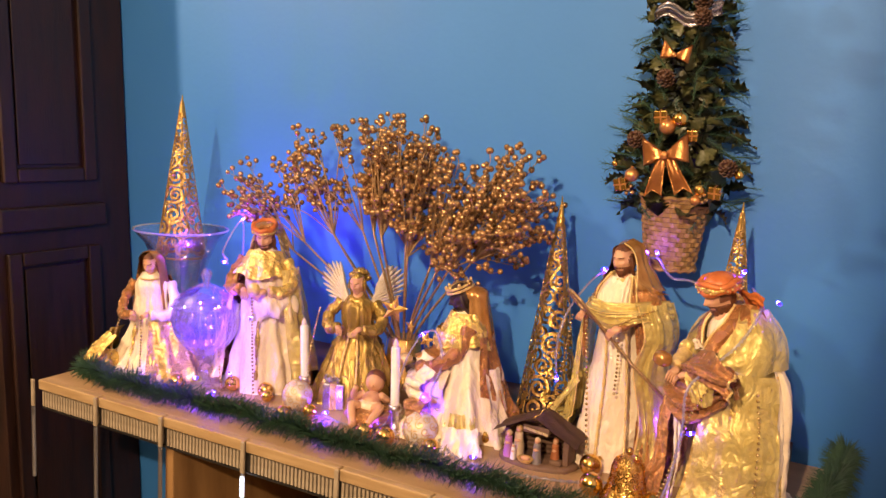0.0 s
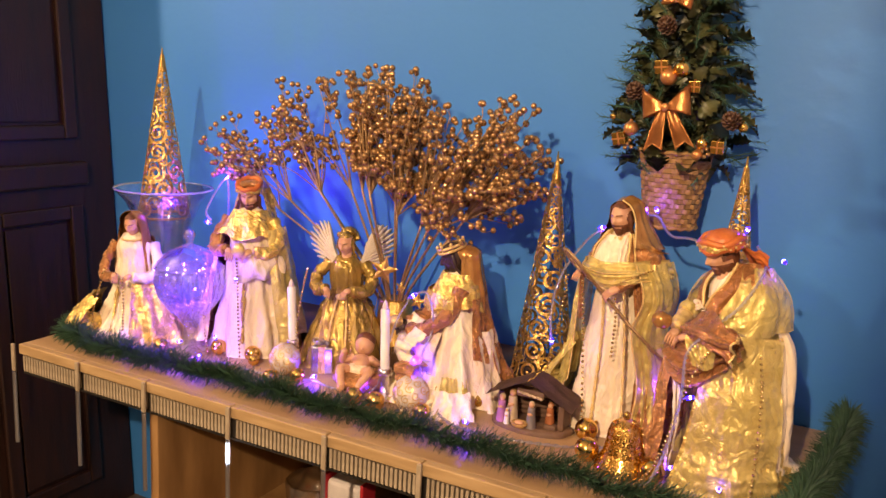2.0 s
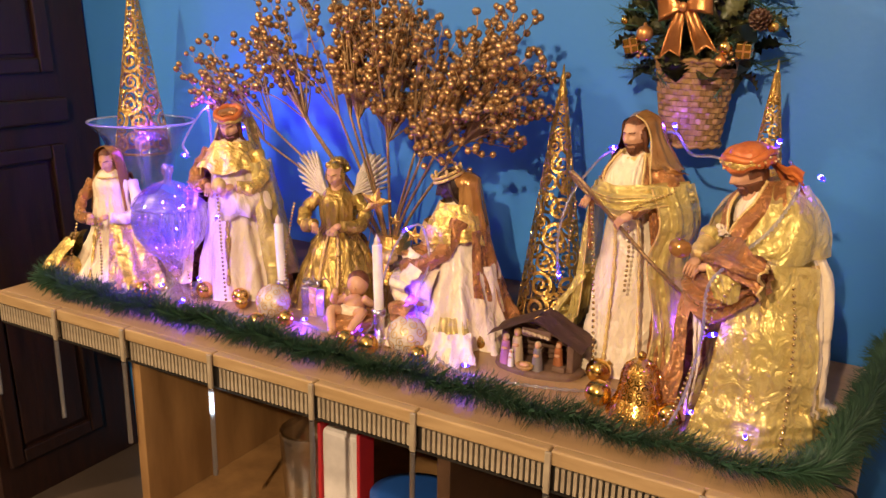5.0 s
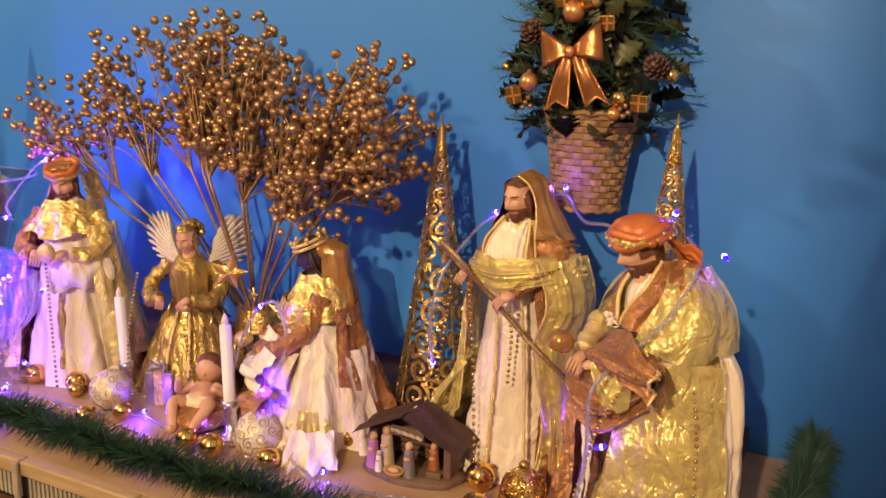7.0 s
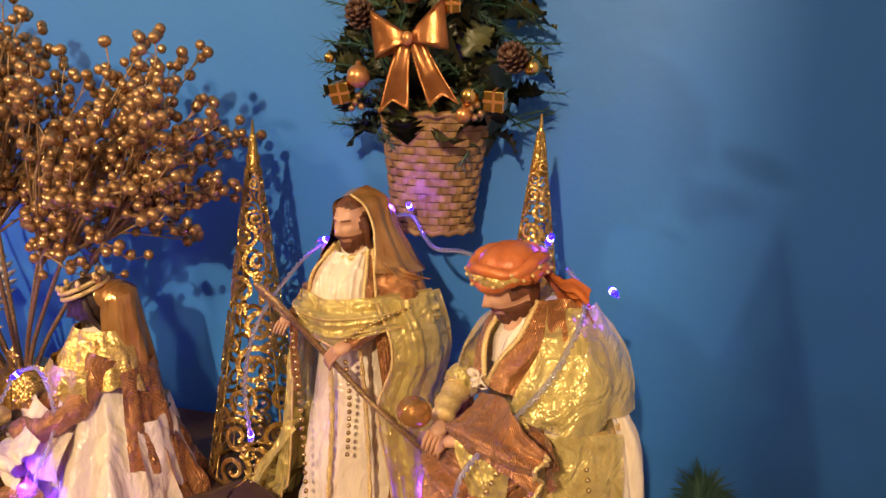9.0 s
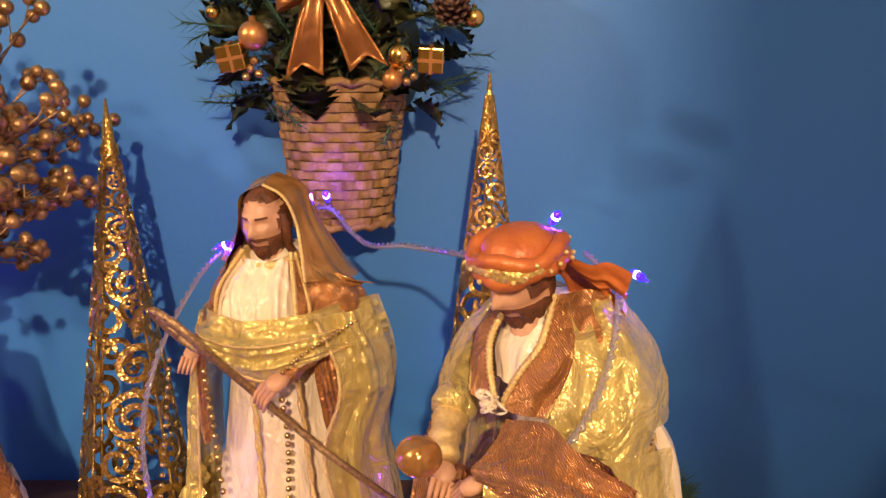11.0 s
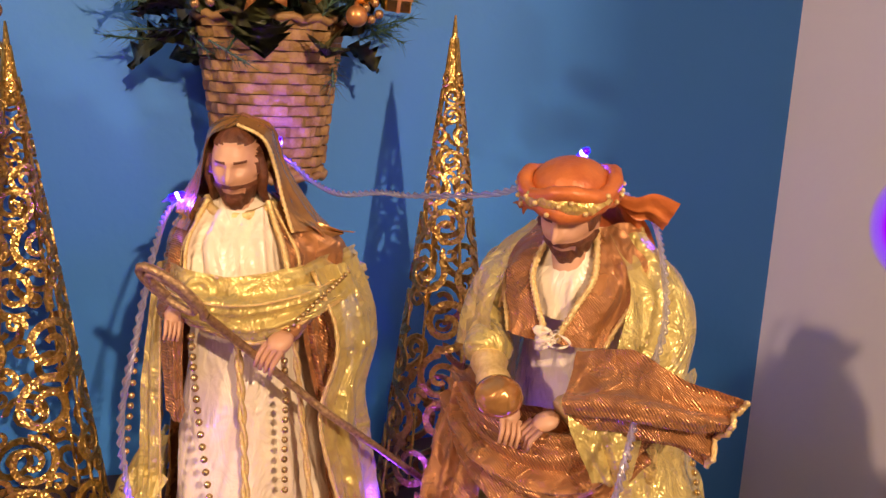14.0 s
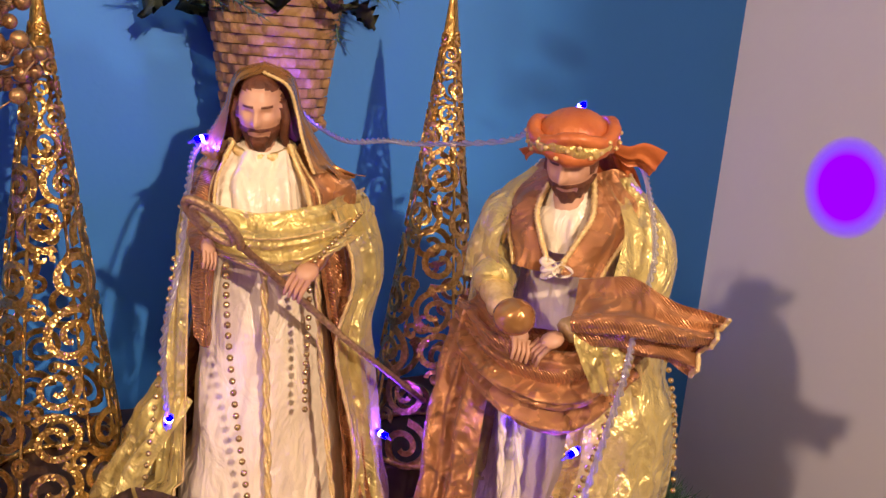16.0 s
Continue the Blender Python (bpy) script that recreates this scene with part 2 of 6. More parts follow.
# ---- mesh helpers ----
def part(name, bm, materials, parent=None, label="", smooth=True, at=None):
    me = bpy.data.meshes.new(name)
    bm.normal_update()
    bm.to_mesh(me)
    bm.free()
    for m in (materials if isinstance(materials, (list, tuple)) else [materials]):
        me.materials.append(m)
    if smooth:
        me.polygons.foreach_set("use_smooth", [True] * len(me.polygons))
    ob = new(name, me)
    if at is not None:
        ob.matrix_basis = at
    if parent:
        ob.parent = parent
    return tagged(ob, label)


def empty(name, x, y, z, rz=0.0):
    ob = new(name)
    ob.empty_display_size = 0.02
    ob.matrix_basis = pose(x, y, z, 0, 0, rz)
    return ob


def box(bm, x0, x1, y0, y1, z0, z1, mat=0, bevel=0.0):
    made = bmesh.ops.create_cube(bm, size=1, matrix=Matrix.Translation(((x0 + x1) / 2, (y0 + y1) / 2, (z0 + z1) / 2)) @ Matrix.Diagonal((x1 - x0, y1 - y0, z1 - z0, 1)))
    fs = list({f for v in made["verts"] for f in v.link_faces})
    for f in fs:
        f.material_index = mat
    if bevel:
        es = list({e for v in made["verts"] for e in v.link_edges})
        out = bmesh.ops.bevel(bm, geom=es, offset=bevel, segments=2, affect="EDGES", profile=0.5)
        for f in out["faces"]:
            f.material_index = mat


def boxed(name, ext, material, parent=None, label="", bevel=0.002, **tags):
    bm = bmesh.new()
    box(bm, *ext, bevel=bevel)
    ob = part(name, bm, material, parent, label, smooth=False)
    return tagged(ob, **tags) if tags else ob


def grid(bm, fn, nu, nv, mat=0, wrap=False):
    """A sheet of fn(u, v), u and v from 0 to 1."""
    rows = [[bm.verts.new(fn(i / nu, j / nv)) for i in range(nu if wrap else nu + 1)] for j in range(nv + 1)]
    n = len(rows[0])
    for a, b in zip(rows, rows[1:]):
        for i in range(nu):
            f = bm.faces.new((a[i], a[(i + 1) % n], b[(i + 1) % n], b[i]))
            f.material_index = mat
            f.smooth = True
    return rows


def lathe(bm, prof, segs=32, c=(0, 0, 0), sx=1.0, sy=1.0, mat=0, folds=0, depth=0.0, cap=True, seed=0.0, fade=None):
    """A turned form of (z, r) pairs, squashed by sx and sy, with folds that deepen downwards."""
    if folds and len(prof) > 4:
        q = smooth_line([(r, 0, z) for z, r in prof], 5)
        prof = [(v.z, max(0.001, v.x)) for v in q]
    n = len(prof) - 1
    zs = [p[0] for p in prof]

    def at(u, v):
        z, r = prof[min(n, round(v * n))]
        th = 2 * math.pi * u
        k = (zs[-1] - z) / max(1e-6, abs(zs[-1] - zs[0]))
        if folds:
            w = math.sin(folds * th + seed + 1.3 * math.sin(2 * th + seed)) * 0.6 + 0.4 * math.sin((folds * 2 - 3) * th + 2.1 * seed + 6 * z)
            r *= 1 + depth * w * (k ** 0.7 if fade is None else fade)
        return Vector((c[0] + r * sx * math.cos(th), c[1] + r * sy * math.sin(th), c[2] + z))
    rows = grid(bm, at, segs, n, mat, wrap=True)
    if cap:
        for row in (rows[0], rows[-1]):
            try:
                bm.faces.new(row).material_index = mat
            except ValueError:
                pass


def ball(bm, c, r, mat=0, rot=None, u=16, v=10):
    r = r if isinstance(r, (tuple, list)) else (r, r, r)
    m = Matrix.Translation(c) @ (rot.to_4x4() if rot else Matrix.Identity(4)) @ Matrix.Diagonal((*r, 1))
    made = bmesh.ops.create_uvsphere(bm, u_segments=u, v_segments=v, radius=1, matrix=m)
    for f in {f for w in made["verts"] for f in w.link_faces}:
        f.material_index = mat
        f.smooth = True


def cluster(name, spots, material, parent=None, u=10, v=7):
    """Many small spheres in one mesh: (centre, radius) pairs."""
    bm = bmesh.new()
    bmesh.ops.create_uvsphere(bm, u_segments=u, v_segments=v, radius=1)
    bm.verts.index_update()
    vs = np.array([tuple(w.co) for w in bm.verts])
    fs = [[w.index for w in f.verts] for f in bm.faces]
    bm.free()
    pts = np.concatenate([vs * r + np.array(tuple(c)) for c, r in spots])
    faces = [[i + k * len(vs) for i in f] for k in range(len(spots)) for f in fs]
    me = bpy.data.meshes.new(name)
    me.from_pydata(pts.tolist(), [], faces)
    me.polygons.foreach_set("use_smooth", [True] * len(me.polygons))
    me.materials.append(material)
    ob = new(name, me)
    ob.parent = parent
    return ob


def smooth_line(pts, n=8):
    """Catmull-Rom points through pts."""
    p = [Vector(q) for q in pts]
    p = [2 * p[0] - p[1]] + p + [2 * p[-1] - p[-2]]
    out = []
    for i in range(1, len(p) - 2):
        for k in range(n):
            t = k / n
            out.append(0.5 * (2 * p[i] + (p[i + 1] - p[i - 1]) * t + (2 * p[i - 1] - 5 * p[i] + 4 * p[i + 1] - p[i + 2]) * t * t + (3 * p[i] - p[i - 1] - 3 * p[i + 1] + p[i + 2]) * t ** 3))
    return out + [p[-2]]


def tube(bm, pts, r, segs=8, mat=0, flat=1.0):
    pts = [Vector(p) for p in pts]
    rs = r if isinstance(r, (list, tuple)) else [r] * len(pts)
    if len(rs) != len(pts):
        rs = [rs[0] + (rs[-1] - rs[0]) * i / (len(pts) - 1) for i in range(len(pts))]
    rows, up = [], Vector((0.13, 0.31, 0.94))
    for i, p in enumerate(pts):
        d = (pts[min(i + 1, len(pts) - 1)] - pts[max(i - 1, 0)]).normalized()
        a = d.cross(up)
        if a.length < 1e-3:
            a = d.cross(Vector((1, 0, 0)))
        a.normalize()
        b = d.cross(a)
        up = -b if b.dot(up) < 0 else b
        rows.append([bm.verts.new(p + rs[i] * (math.cos(2 * math.pi * k / segs) * a + flat * math.sin(2 * math.pi * k / segs) * b)) for k in range(segs)])
    for a, b in zip(rows, rows[1:]):
        for k in range(segs):
            f = bm.faces.new((a[k], a[(k + 1) % segs], b[(k + 1) % segs], b[k]))
            f.material_index, f.smooth = mat, True
    for row in (rows[0], rows[-1]):
        bm.faces.new(row).material_index = mat


# ---- room ----
def wall(name, ext, material, label):
    return tagged(boxed(name, ext, material, bevel=0), label, "wall", kind="structure")


wall("wall_blue", (-4.6, 0.317, 0.083, 0.20, 0, 3.3), M_BLUE, "smooth blue painted wall behind the table")
wall("wall_white", (0.317, 0.43, -1.71, 0.20, 0, 3.3), M_WHITE, "plain white painted side wall")
wall("wall_left", (-4.72, -4.6, -4.5, 0.20, 0, 3.3), M_DIM, "plain dimmed beige far wall, out of view")
wall("wall_back", (-4.6, 2.4, -4.62, -4.5, 0, 3.3), M_DIM, "plain dimmed beige rear wall, out of view")
wall("wall_right", (2.4, 2.52, -4.5, 0.20, 0, 3.3), M_DIM, "plain dimmed beige end wall, out of view")
# unseen partition, added to keep the right of the blue wall in shade
wall("wall_lamp_block", (-0.15, 2.4, -2.42, -2.30, 0, 3.3), M_DIM, "plain beige partition out of view, added to block the ceiling lamp")
wall("wall_passage", (0.43, 2.4, 0.083, 0.20, 0, 3.3), M_DIM, "plain dimmed beige passage wall, out of view")
tagged(boxed("ceiling", (-4.72, 2.52, -4.62, 0.20, 3.3, 3.4), M_CEIL, bevel=0), "plain dimmed ceiling, out of view", "ceiling", kind="structure")
tagged(boxed("floor", (-4.72, 2.52, -4.62, 0.20, -0.1, 0.0), M_FLOOR, bevel=0), "dark brown tiled floor", "floor", kind="structure")


def violet_spot():
    # the spot of light is put on the wall as a thin emissive disc
    th = empty("violet_spot", 0.317, -0.150, 1.101)
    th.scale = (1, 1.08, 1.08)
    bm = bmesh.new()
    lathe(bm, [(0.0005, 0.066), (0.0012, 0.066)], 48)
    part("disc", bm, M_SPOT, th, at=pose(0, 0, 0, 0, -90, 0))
    tagged(th, "round violet spot of light on the white wall, drawn as a glowing disc", "light")


violet_spot()


def wardrobe():
    th = empty("wardrobe", -2.20, -0.03, 0)
    boxed("body", (-0.9, 0, -0.36, 0.105, 0, 2.05), M_DARKWOOD, th)
    boxed("cornice", (-0.94, 0.045, -0.41, 0.105, 2.052, 2.13), M_DARKWOOD, th, bevel=0.012)
    for z0, z1 in ((0.12, 1.00), (1.20, 1.97)):
        boxed("side_panel", (0.001, 0.008, -0.28, -0.08, z0 + 0.05, z1 - 0.05), M_DARKWOOD, th, bevel=0.003)
        for e in ((-0.335, -0.292, z0, z1), (-0.068, -0.025, z0, z1), (-0.290, -0.070, z0, z0 + 0.04), (-0.290, -0.070, z1 - 0.04, z1)):
            boxed("moulding", (0.001, 0.018, *e), M_DARKWOOD, th, bevel=0.005)
    boxed("rail", (0.001, 0.024, -0.36, 0.0, 1.06, 1.13), M_DARKWOOD, th, bevel=0.008)
    # it leans away from the table towards the top
    for ob in th.children:
        for v in ob.data.vertices:
            v.co.x -= 0.06 * (v.co.z - 1.2)
    tagged(th, "tall dark brown wooden wardrobe with panelled side", "wardrobe")


wardrobe()

# ---- the table ----
X0, X1, YF, TOP = -1.815, -0.045, -0.535, 0.75
JOINTS = [-1.835, -1.597, -1.383, -1.141, -0.899, -0.689, -0.452, -0.225, -0.045]


def table():
    th = empty("sideboard", 0, 0, 0)
    boxed("tabletop", (X0, X1, YF + 0.02, 0.078, TOP - 0.03, TOP), M_TOP, th, bevel=0.002)
    edges = [X0] + JOINTS[1:-1] + [X1]
    for a, b in zip(edges, edges[1:]):
        boxed("front_edge", (a + 0.0015, b - 0.0015, YF, YF + 0.02, TOP - 0.024, TOP + 0.001), M_BOARD, th, bevel=0.003)
    boxed("apron", (X0 + 0.006, X1 - 0.006, YF + 0.012, YF + 0.03, TOP - 0.07, TOP - 0.026), M_BLACK, th, bevel=0)
    boxed("apron_rail", (X0 + 0.006, X1 - 0.006, YF + 0.008, YF + 0.03, TOP - 0.0745, TOP - 0.0705), M_BLACK, th, bevel=0)
    boxed("end_rail", (X1 - 0.02, X1, YF + 0.02, 0.078, TOP - 0.075, TOP - 0.031), M_DARKWOOD, th)
    boxed("side_panel", (-1.40, -1.375, -0.51, 0.062, 0.0, TOP - 0.03), M_PANEL, th)
    # this panel stands in shade, put into its colour by the darker riser brown
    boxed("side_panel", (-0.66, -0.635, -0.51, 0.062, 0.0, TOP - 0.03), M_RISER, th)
    boxed("side_panel", (-0.10, -0.075, -0.49, 0.062, 0.0, TOP - 0.03), M_PANEL, th)
    boxed("shelf", (-1.375, -0.66, -0.50, 0.062, 0.30, 0.32), M_PANEL, th)
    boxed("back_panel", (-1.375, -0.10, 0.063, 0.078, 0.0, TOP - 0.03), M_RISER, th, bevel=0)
    bm = bmesh.new()
    box(bm, -0.0028, 0.0028, 0, 0.006, -0.0195, 0.0195, bevel=0)
    first = part("slat", bm, M_BAR, th, smooth=False)
    x, k = X0 + 0.012, 0
    while x < X1 - 0.01:
        if min(abs(x - j) for j in JOINTS) > 0.0065:
            ob = first if k == 0 else new("slat", first.data)
            ob.parent = th
            ob.location = (x, YF + 0.006, TOP - 0.048)
            k += 1
        x += 0.0098
    tagged(th, "light wooden sideboard with dark slatted front trim", "sideboard")


table()
tagged(boxed("riser_board", (X0 + 0.3, X1 - 0.09, -0.15, 0.076, TOP, TOP + 0.045), M_RISER, bevel=0.003), "dark brown board along the back of the table", "board")


# ---- scroll cones ----
def scroll(bm, place, size, hand, w, turns=1.45, n=26, phase=0.0, mat=0, th=0.0022):
    """A flat curled ribbon; place(a, b) gives the point and the outward normal of a spot on the surface."""
    rows = []
    for i in range(n + 1):
        t = i / n
        ang = phase + hand * turns * 2 * math.pi * t
        r = size * (1 - 0.80 * t)
        ww = w * (1.0 - 0.25 * t)
        q = []
        for rr, lift in ((r + ww / 2, 0), (r + ww / 2, th), (r - ww / 2, th), (r - ww / 2, 0)):
            p, nrm = place(rr * math.cos(ang), rr * math.sin(ang))
            q.append(bm.verts.new(p + nrm * lift))
        rows.append(q)
    for a, b in zip(rows, rows[1:]):
        for k in range(4):
            bm.faces.new((a[k], a[(k + 1) % 4], b[(k + 1) % 4], b[k])).material_index = mat


def scroll_cone(x, y, z, height, radius, label, seed):
    th = empty("cone_tree", x, y, z, seed * 37)
    rnd = random.Random(seed)
    bm = bmesh.new()

    def on(th0, h):
        def place(a, b):
            hh = h + b
            r = max(0.0015, radius * (1 - hh / height))
            ang = th0 + a / max(0.008, radius * (1 - h / height))
            nrm = Vector((math.cos(ang), math.sin(ang), radius / height)).normalized()
            return Vector((r * math.cos(ang), r * math.sin(ang), hh)), nrm
        return place
    h, k = 0.0, 0
    while h < height * 0.88:
        r = radius * (1 - h / height)
        s = min(0.0262, max(0.0085, r * 0.74)) * rnd.uniform(0.92, 1.05)
        h += s * 1.0
        r = radius * (1 - h / height)
        num = max(3, round(2 * math.pi * r / (s * 2.08)))
        for i in range(num):
            ang = 2 * math.pi * (i + 0.5 * (k % 2)) / num + rnd.uniform(-0.08, 0.08)
            q = s * rnd.uniform(0.86, 1.06)
            scroll(bm, on(ang, h + rnd.uniform(-0.2, 0.2) * s), q, rnd.choice((-1, 1)), q * 0.29, turns=1.6, phase=rnd.uniform(0, 6.28))
            if s > 0.015:
                scroll(bm, on(ang + math.pi / num, h + s * 0.9), q * 0.36, rnd.choice((-1, 1)), q * 0.2, turns=1.1, n=14, phase=rnd.uniform(0, 6.28))
        h += s * 0.88
        k += 1
    part("lattice", bm, M_GLIT, th, smooth=False)
    bm = bmesh.new()
    tube(bm, [(radius * 1.01 * math.cos(a * 0.1963), radius * 1.01 * math.sin(a * 0.1963), 0.003) for a in range(33)], 0.003, 6)
    part("base_ring", bm, M_GLIT, th)
    bm = bmesh.new()
    lathe(bm, [(height * 0.86, radius * 0.135), (height * 0.93, radius * 0.07), (height, 0.001)], 10)
    part("tip", bm, M_GLIT, th)
    for i in range(4):
        bm = bmesh.new()
        a = i * math.pi / 2 + 0.4
        tube(bm, [(radius * math.cos(a), radius * math.sin(a), 0.002), (0.003 * math.cos(a), 0.003 * math.sin(a), height * 0.96)], 0.0017, 5)
        part("rib", bm, M_GLIT, th)
    tagged(th, label, "decoration", "scroll cones")


scroll_cone(-0.650, -0.072, TOP + 0.045, 0.495, 0.068, "gold glitter openwork cone tree on the riser board", 1)
scroll_cone(-0.262, -0.105, TOP + 0.045, 0.520, 0.068, "gold glitter openwork cone tree beside the kneeling king", 2)
scroll_cone(-1.676, -0.2, 1.040, 0.430, 0.064, "gold glitter openwork cone tree set in the glass vase", 3)


# ---- glassware ----
def glass_vase():
    th = empty("glass_vase", -1.676, -0.2, TOP)
    bm = bmesh.new()
    o = [(0.0, 0.058), (0.006, 0.058), (0.012, 0.03), (0.04, 0.018), (0.09, 0.024), (0.14, 0.044), (0.22, 0.062), (0.28, 0.074), (0.33, 0.094), (0.362, 0.122)]
    i = [(z + 0.001, r - 0.004) for z, r in reversed(o[4:])] + [(0.096, 0.004)]
    lathe(bm, o + [(0.364, 0.121)] + i, 48, cap=False)
    part("bowl", bm, M_GLASS, th)
    bm = bmesh.new()
    tube(bm, [(0.1225 * math.cos(k * 0.1309), 0.1225 * math.sin(k * 0.1309), 0.365) for k in range(49)], 0.0028, 6)
    part("rim", bm, M_WIRE, th)
    tagged(th, "tall flared clear glass vase on the table", "vase")


def goblet():
    th = empty("glass_goblet", -1.460, -0.325, TOP)
    th.scale = (0.88, 0.88, 1.0)
    bm = bmesh.new()
    o = [(0.0, 0.066), (0.008, 0.064), (0.018, 0.038), (0.035, 0.020), (0.06, 0.016), (0.085, 0.028), (0.11, 0.058), (0.14, 0.080), (0.175, 0.089), (0.205, 0.090)]
    inn = [(z + 0.003, r - 0.006) for z, r in reversed(o[6:])] + [(0.103, 0.004)]
    n = 48

    def ribbed(u, v):
        prof = o + inn
        z, r = prof[min(len(prof) - 1, round(v * (len(prof) - 1)))]
        a = 2 * math.pi * u
        r *= 1 + (0.085 * abs(math.cos(12 * a)) if 0.02 < z < 0.19 else 0)
        return Vector((r * math.cos(a), r * math.sin(a), z))
    grid(bm, ribbed, 144, len(o + inn) - 1, wrap=True)
    part("bowl", bm, M_CRYSTAL, th)
    bm = bmesh.new()
    lathe(bm, [(0.206, 0.092), (0.214, 0.090), (0.240, 0.066), (0.258, 0.030), (0.266, 0.010), (0.276, 0.011), (0.288, 0.016), (0.298, 0.010), (0.302, 0.001)], 48, folds=24, depth=0.025, fade=1)
    part("lid", bm, M_CRYSTAL, th)
    tagged(th, "lidded ribbed clear glass goblet lit violet from within", "goblet")


glass_vase()
goblet()


# ---- robed statues: one plain mesh each ----
SKIN, HAIR, SATIN, GOLD, BRONZE, ORG, EXTRA, METAL, HOOD = range(9)


def wrapped(bm, z0, z1, t0, t1, rad, mat, nu=26, nv=18, amp=0.05, waves=7, seed=0.0, sx=1.0, sy=0.85, c=(0, 0), dip=0.0):
    """Cloth wrapped round the body from angle t0 to t1 (degrees, 270 is the front); rad(v) is its radius from bottom to top."""
    def at(u, v):
        a = radians(t0 + (t1 - t0) * u)
        z = z0 + (z1 - z0) * v
        r = rad(v) * (1 + amp * (1 - 0.6 * v) * (math.sin(waves * a * 1.7 + seed + 3 * v) + 0.5 * math.sin(waves * 3.1 * a + 2 * seed - 5 * v)))
        return Vector((c[0] + r * sx * math.cos(a), c[1] + r * sy * math.sin(a), z + 0.006 * math.sin(5 * a + seed) * (1 - v) - dip * max(0.0, -math.sin(a)) ** 2))
    grid(bm, at, nu, nv, mat)


def head(bm, c, s, skin=SKIN, hair=HAIR, beard=True, tilt=25, turn=0.0, locks=True):
    """A carved head: one closed form with brow, sockets, nose, lips and jaw, the hair and beard standing proud."""
    rot = Euler((radians(tilt), 0, radians(turn))).to_matrix()
    q = lambda x, y, z: Vector(c) + rot @ Vector((x * s, y * s, z * s))  # noqa: E731
    g = lambda x, z, x0, z0, wx, wz: math.exp(-((x - x0) / wx) ** 2 - ((z - z0) / wz) ** 2)  # noqa: E731
    nu, nv = 56, 44
    marks = {}

    def at(u, v):
        a, e = 2 * math.pi * u - math.pi / 2, math.pi * (v - 0.5)
        n = Vector((math.cos(a) * math.cos(e), math.sin(a) * math.cos(e), math.sin(e)))
        x, z = n.x * 0.0205, n.z * 0.034
        p = Vector((x * (1 - 0.22 * max(0, -n.z)), n.y * 0.026, z))
        front = max(0.0, -n.y)
        d = 0.0
        if front > 0.15:
            ax = abs(x)
            d += 0.0085 * g(x, z, 0, -0.0040, 0.0030, 0.0042) + 0.0048 * g(x, z, 0, 0.003, 0.0024, 0.006)
            d += 0.0032 * g(ax, z, 0.007, 0.0108, 0.006, 0.0026) - 0.0052 * g(ax, z, 0.0078, 0.0055, 0.0044, 0.0032)
            d += 0.0014 * g(ax, z, 0.0075, 0.0050, 0.0028, 0.0016) + 0.0018 * g(ax, z, 0.0115, -0.004, 0.005, 0.005)
            d += 0.0018 * g(x, z, 0, -0.0135, 0.0055, 0.0016) + 0.0016 * g(x, z, 0, -0.0168, 0.0045, 0.0014) + 0.003 * g(x, z, 0, -0.025, 0.007, 0.005)
        line = 0.0255 - 0.30 * abs(x)
        is_hair = n.y > 0.18 or z > line or (abs(x) > 0.0182 and z > -0.004)
        is_beard = beard and n.y < 0.3 and (z < -0.0185 or (abs(x) > 0.010 and z < -0.010) or (-0.0128 < z < -0.0096 and abs(x) < 0.0095))
        is_brow = 0.009 < z < 0.0118 and 0.003 < abs(x) < 0.013 and front > 0.4
        if is_hair:
            d += 0.0028 + 0.0011 * math.sin(60 * u + 5 * math.sin(9 * v)) * math.cos(e)
        if is_beard:
            d += 0.0030 + 0.0010 * math.sin(70 * u + 14 * v)
            p.z -= 0.006 * max(0.0, min(1.0, (-z - 0.018) / 0.012))
        marks[(round(u * nu) % nu, round(v * nv))] = hair if is_hair or is_beard or (is_brow and hair != skin) else skin
        p += Vector((n.x * 0.7, n.y, n.z * 0.5)) * d
        return q(p.x, p.y, p.z)
    rows = grid(bm, at, nu, nv, skin, wrap=True)
    for j in range(nv):
        for i in range(nu):
            f = next((k for k in rows[j][i].link_faces if rows[j + 1][(i + 1) % nu] in k.verts), None)
            if f:
                f.material_index = marks[(i, j)]
    if locks:
        for e in (-1, 1):
            tube(bm, smooth_line([q(e * 0.018, -0.002, 0.012), q(e * 0.0225, -0.004, -0.006), q(e * 0.021, -0.003, -0.022), q(e * 0.025, 0.004, -0.040)], 5), [0.006 * s, 0.0035 * s], 8, hair)
    tube(bm, [Vector(c) + Vector((0, 0.008 * s, -0.05 * s)), Vector(c)], 0.014 * s, 12, skin)
    return q


def along(pts, t):
    """The point at t, 0 to 1, of a smooth line through pts."""
    n = len(pts) - 1
    i = min(n - 1, int(t * n))
    k = t * n - i
    p1, p2 = pts[i], pts[i + 1]
    p0 = pts[i - 1] if i else 2 * p1 - p2
    p3 = pts[i + 2] if i + 2 <= n else 2 * p2 - p1
    return 0.5 * (2 * p1 + (p2 - p0) * k + (2 * p0 - 5 * p1 + 4 * p2 - p3) * k * k + (3 * p1 - p0 - 3 * p2 + p3) * k ** 3)


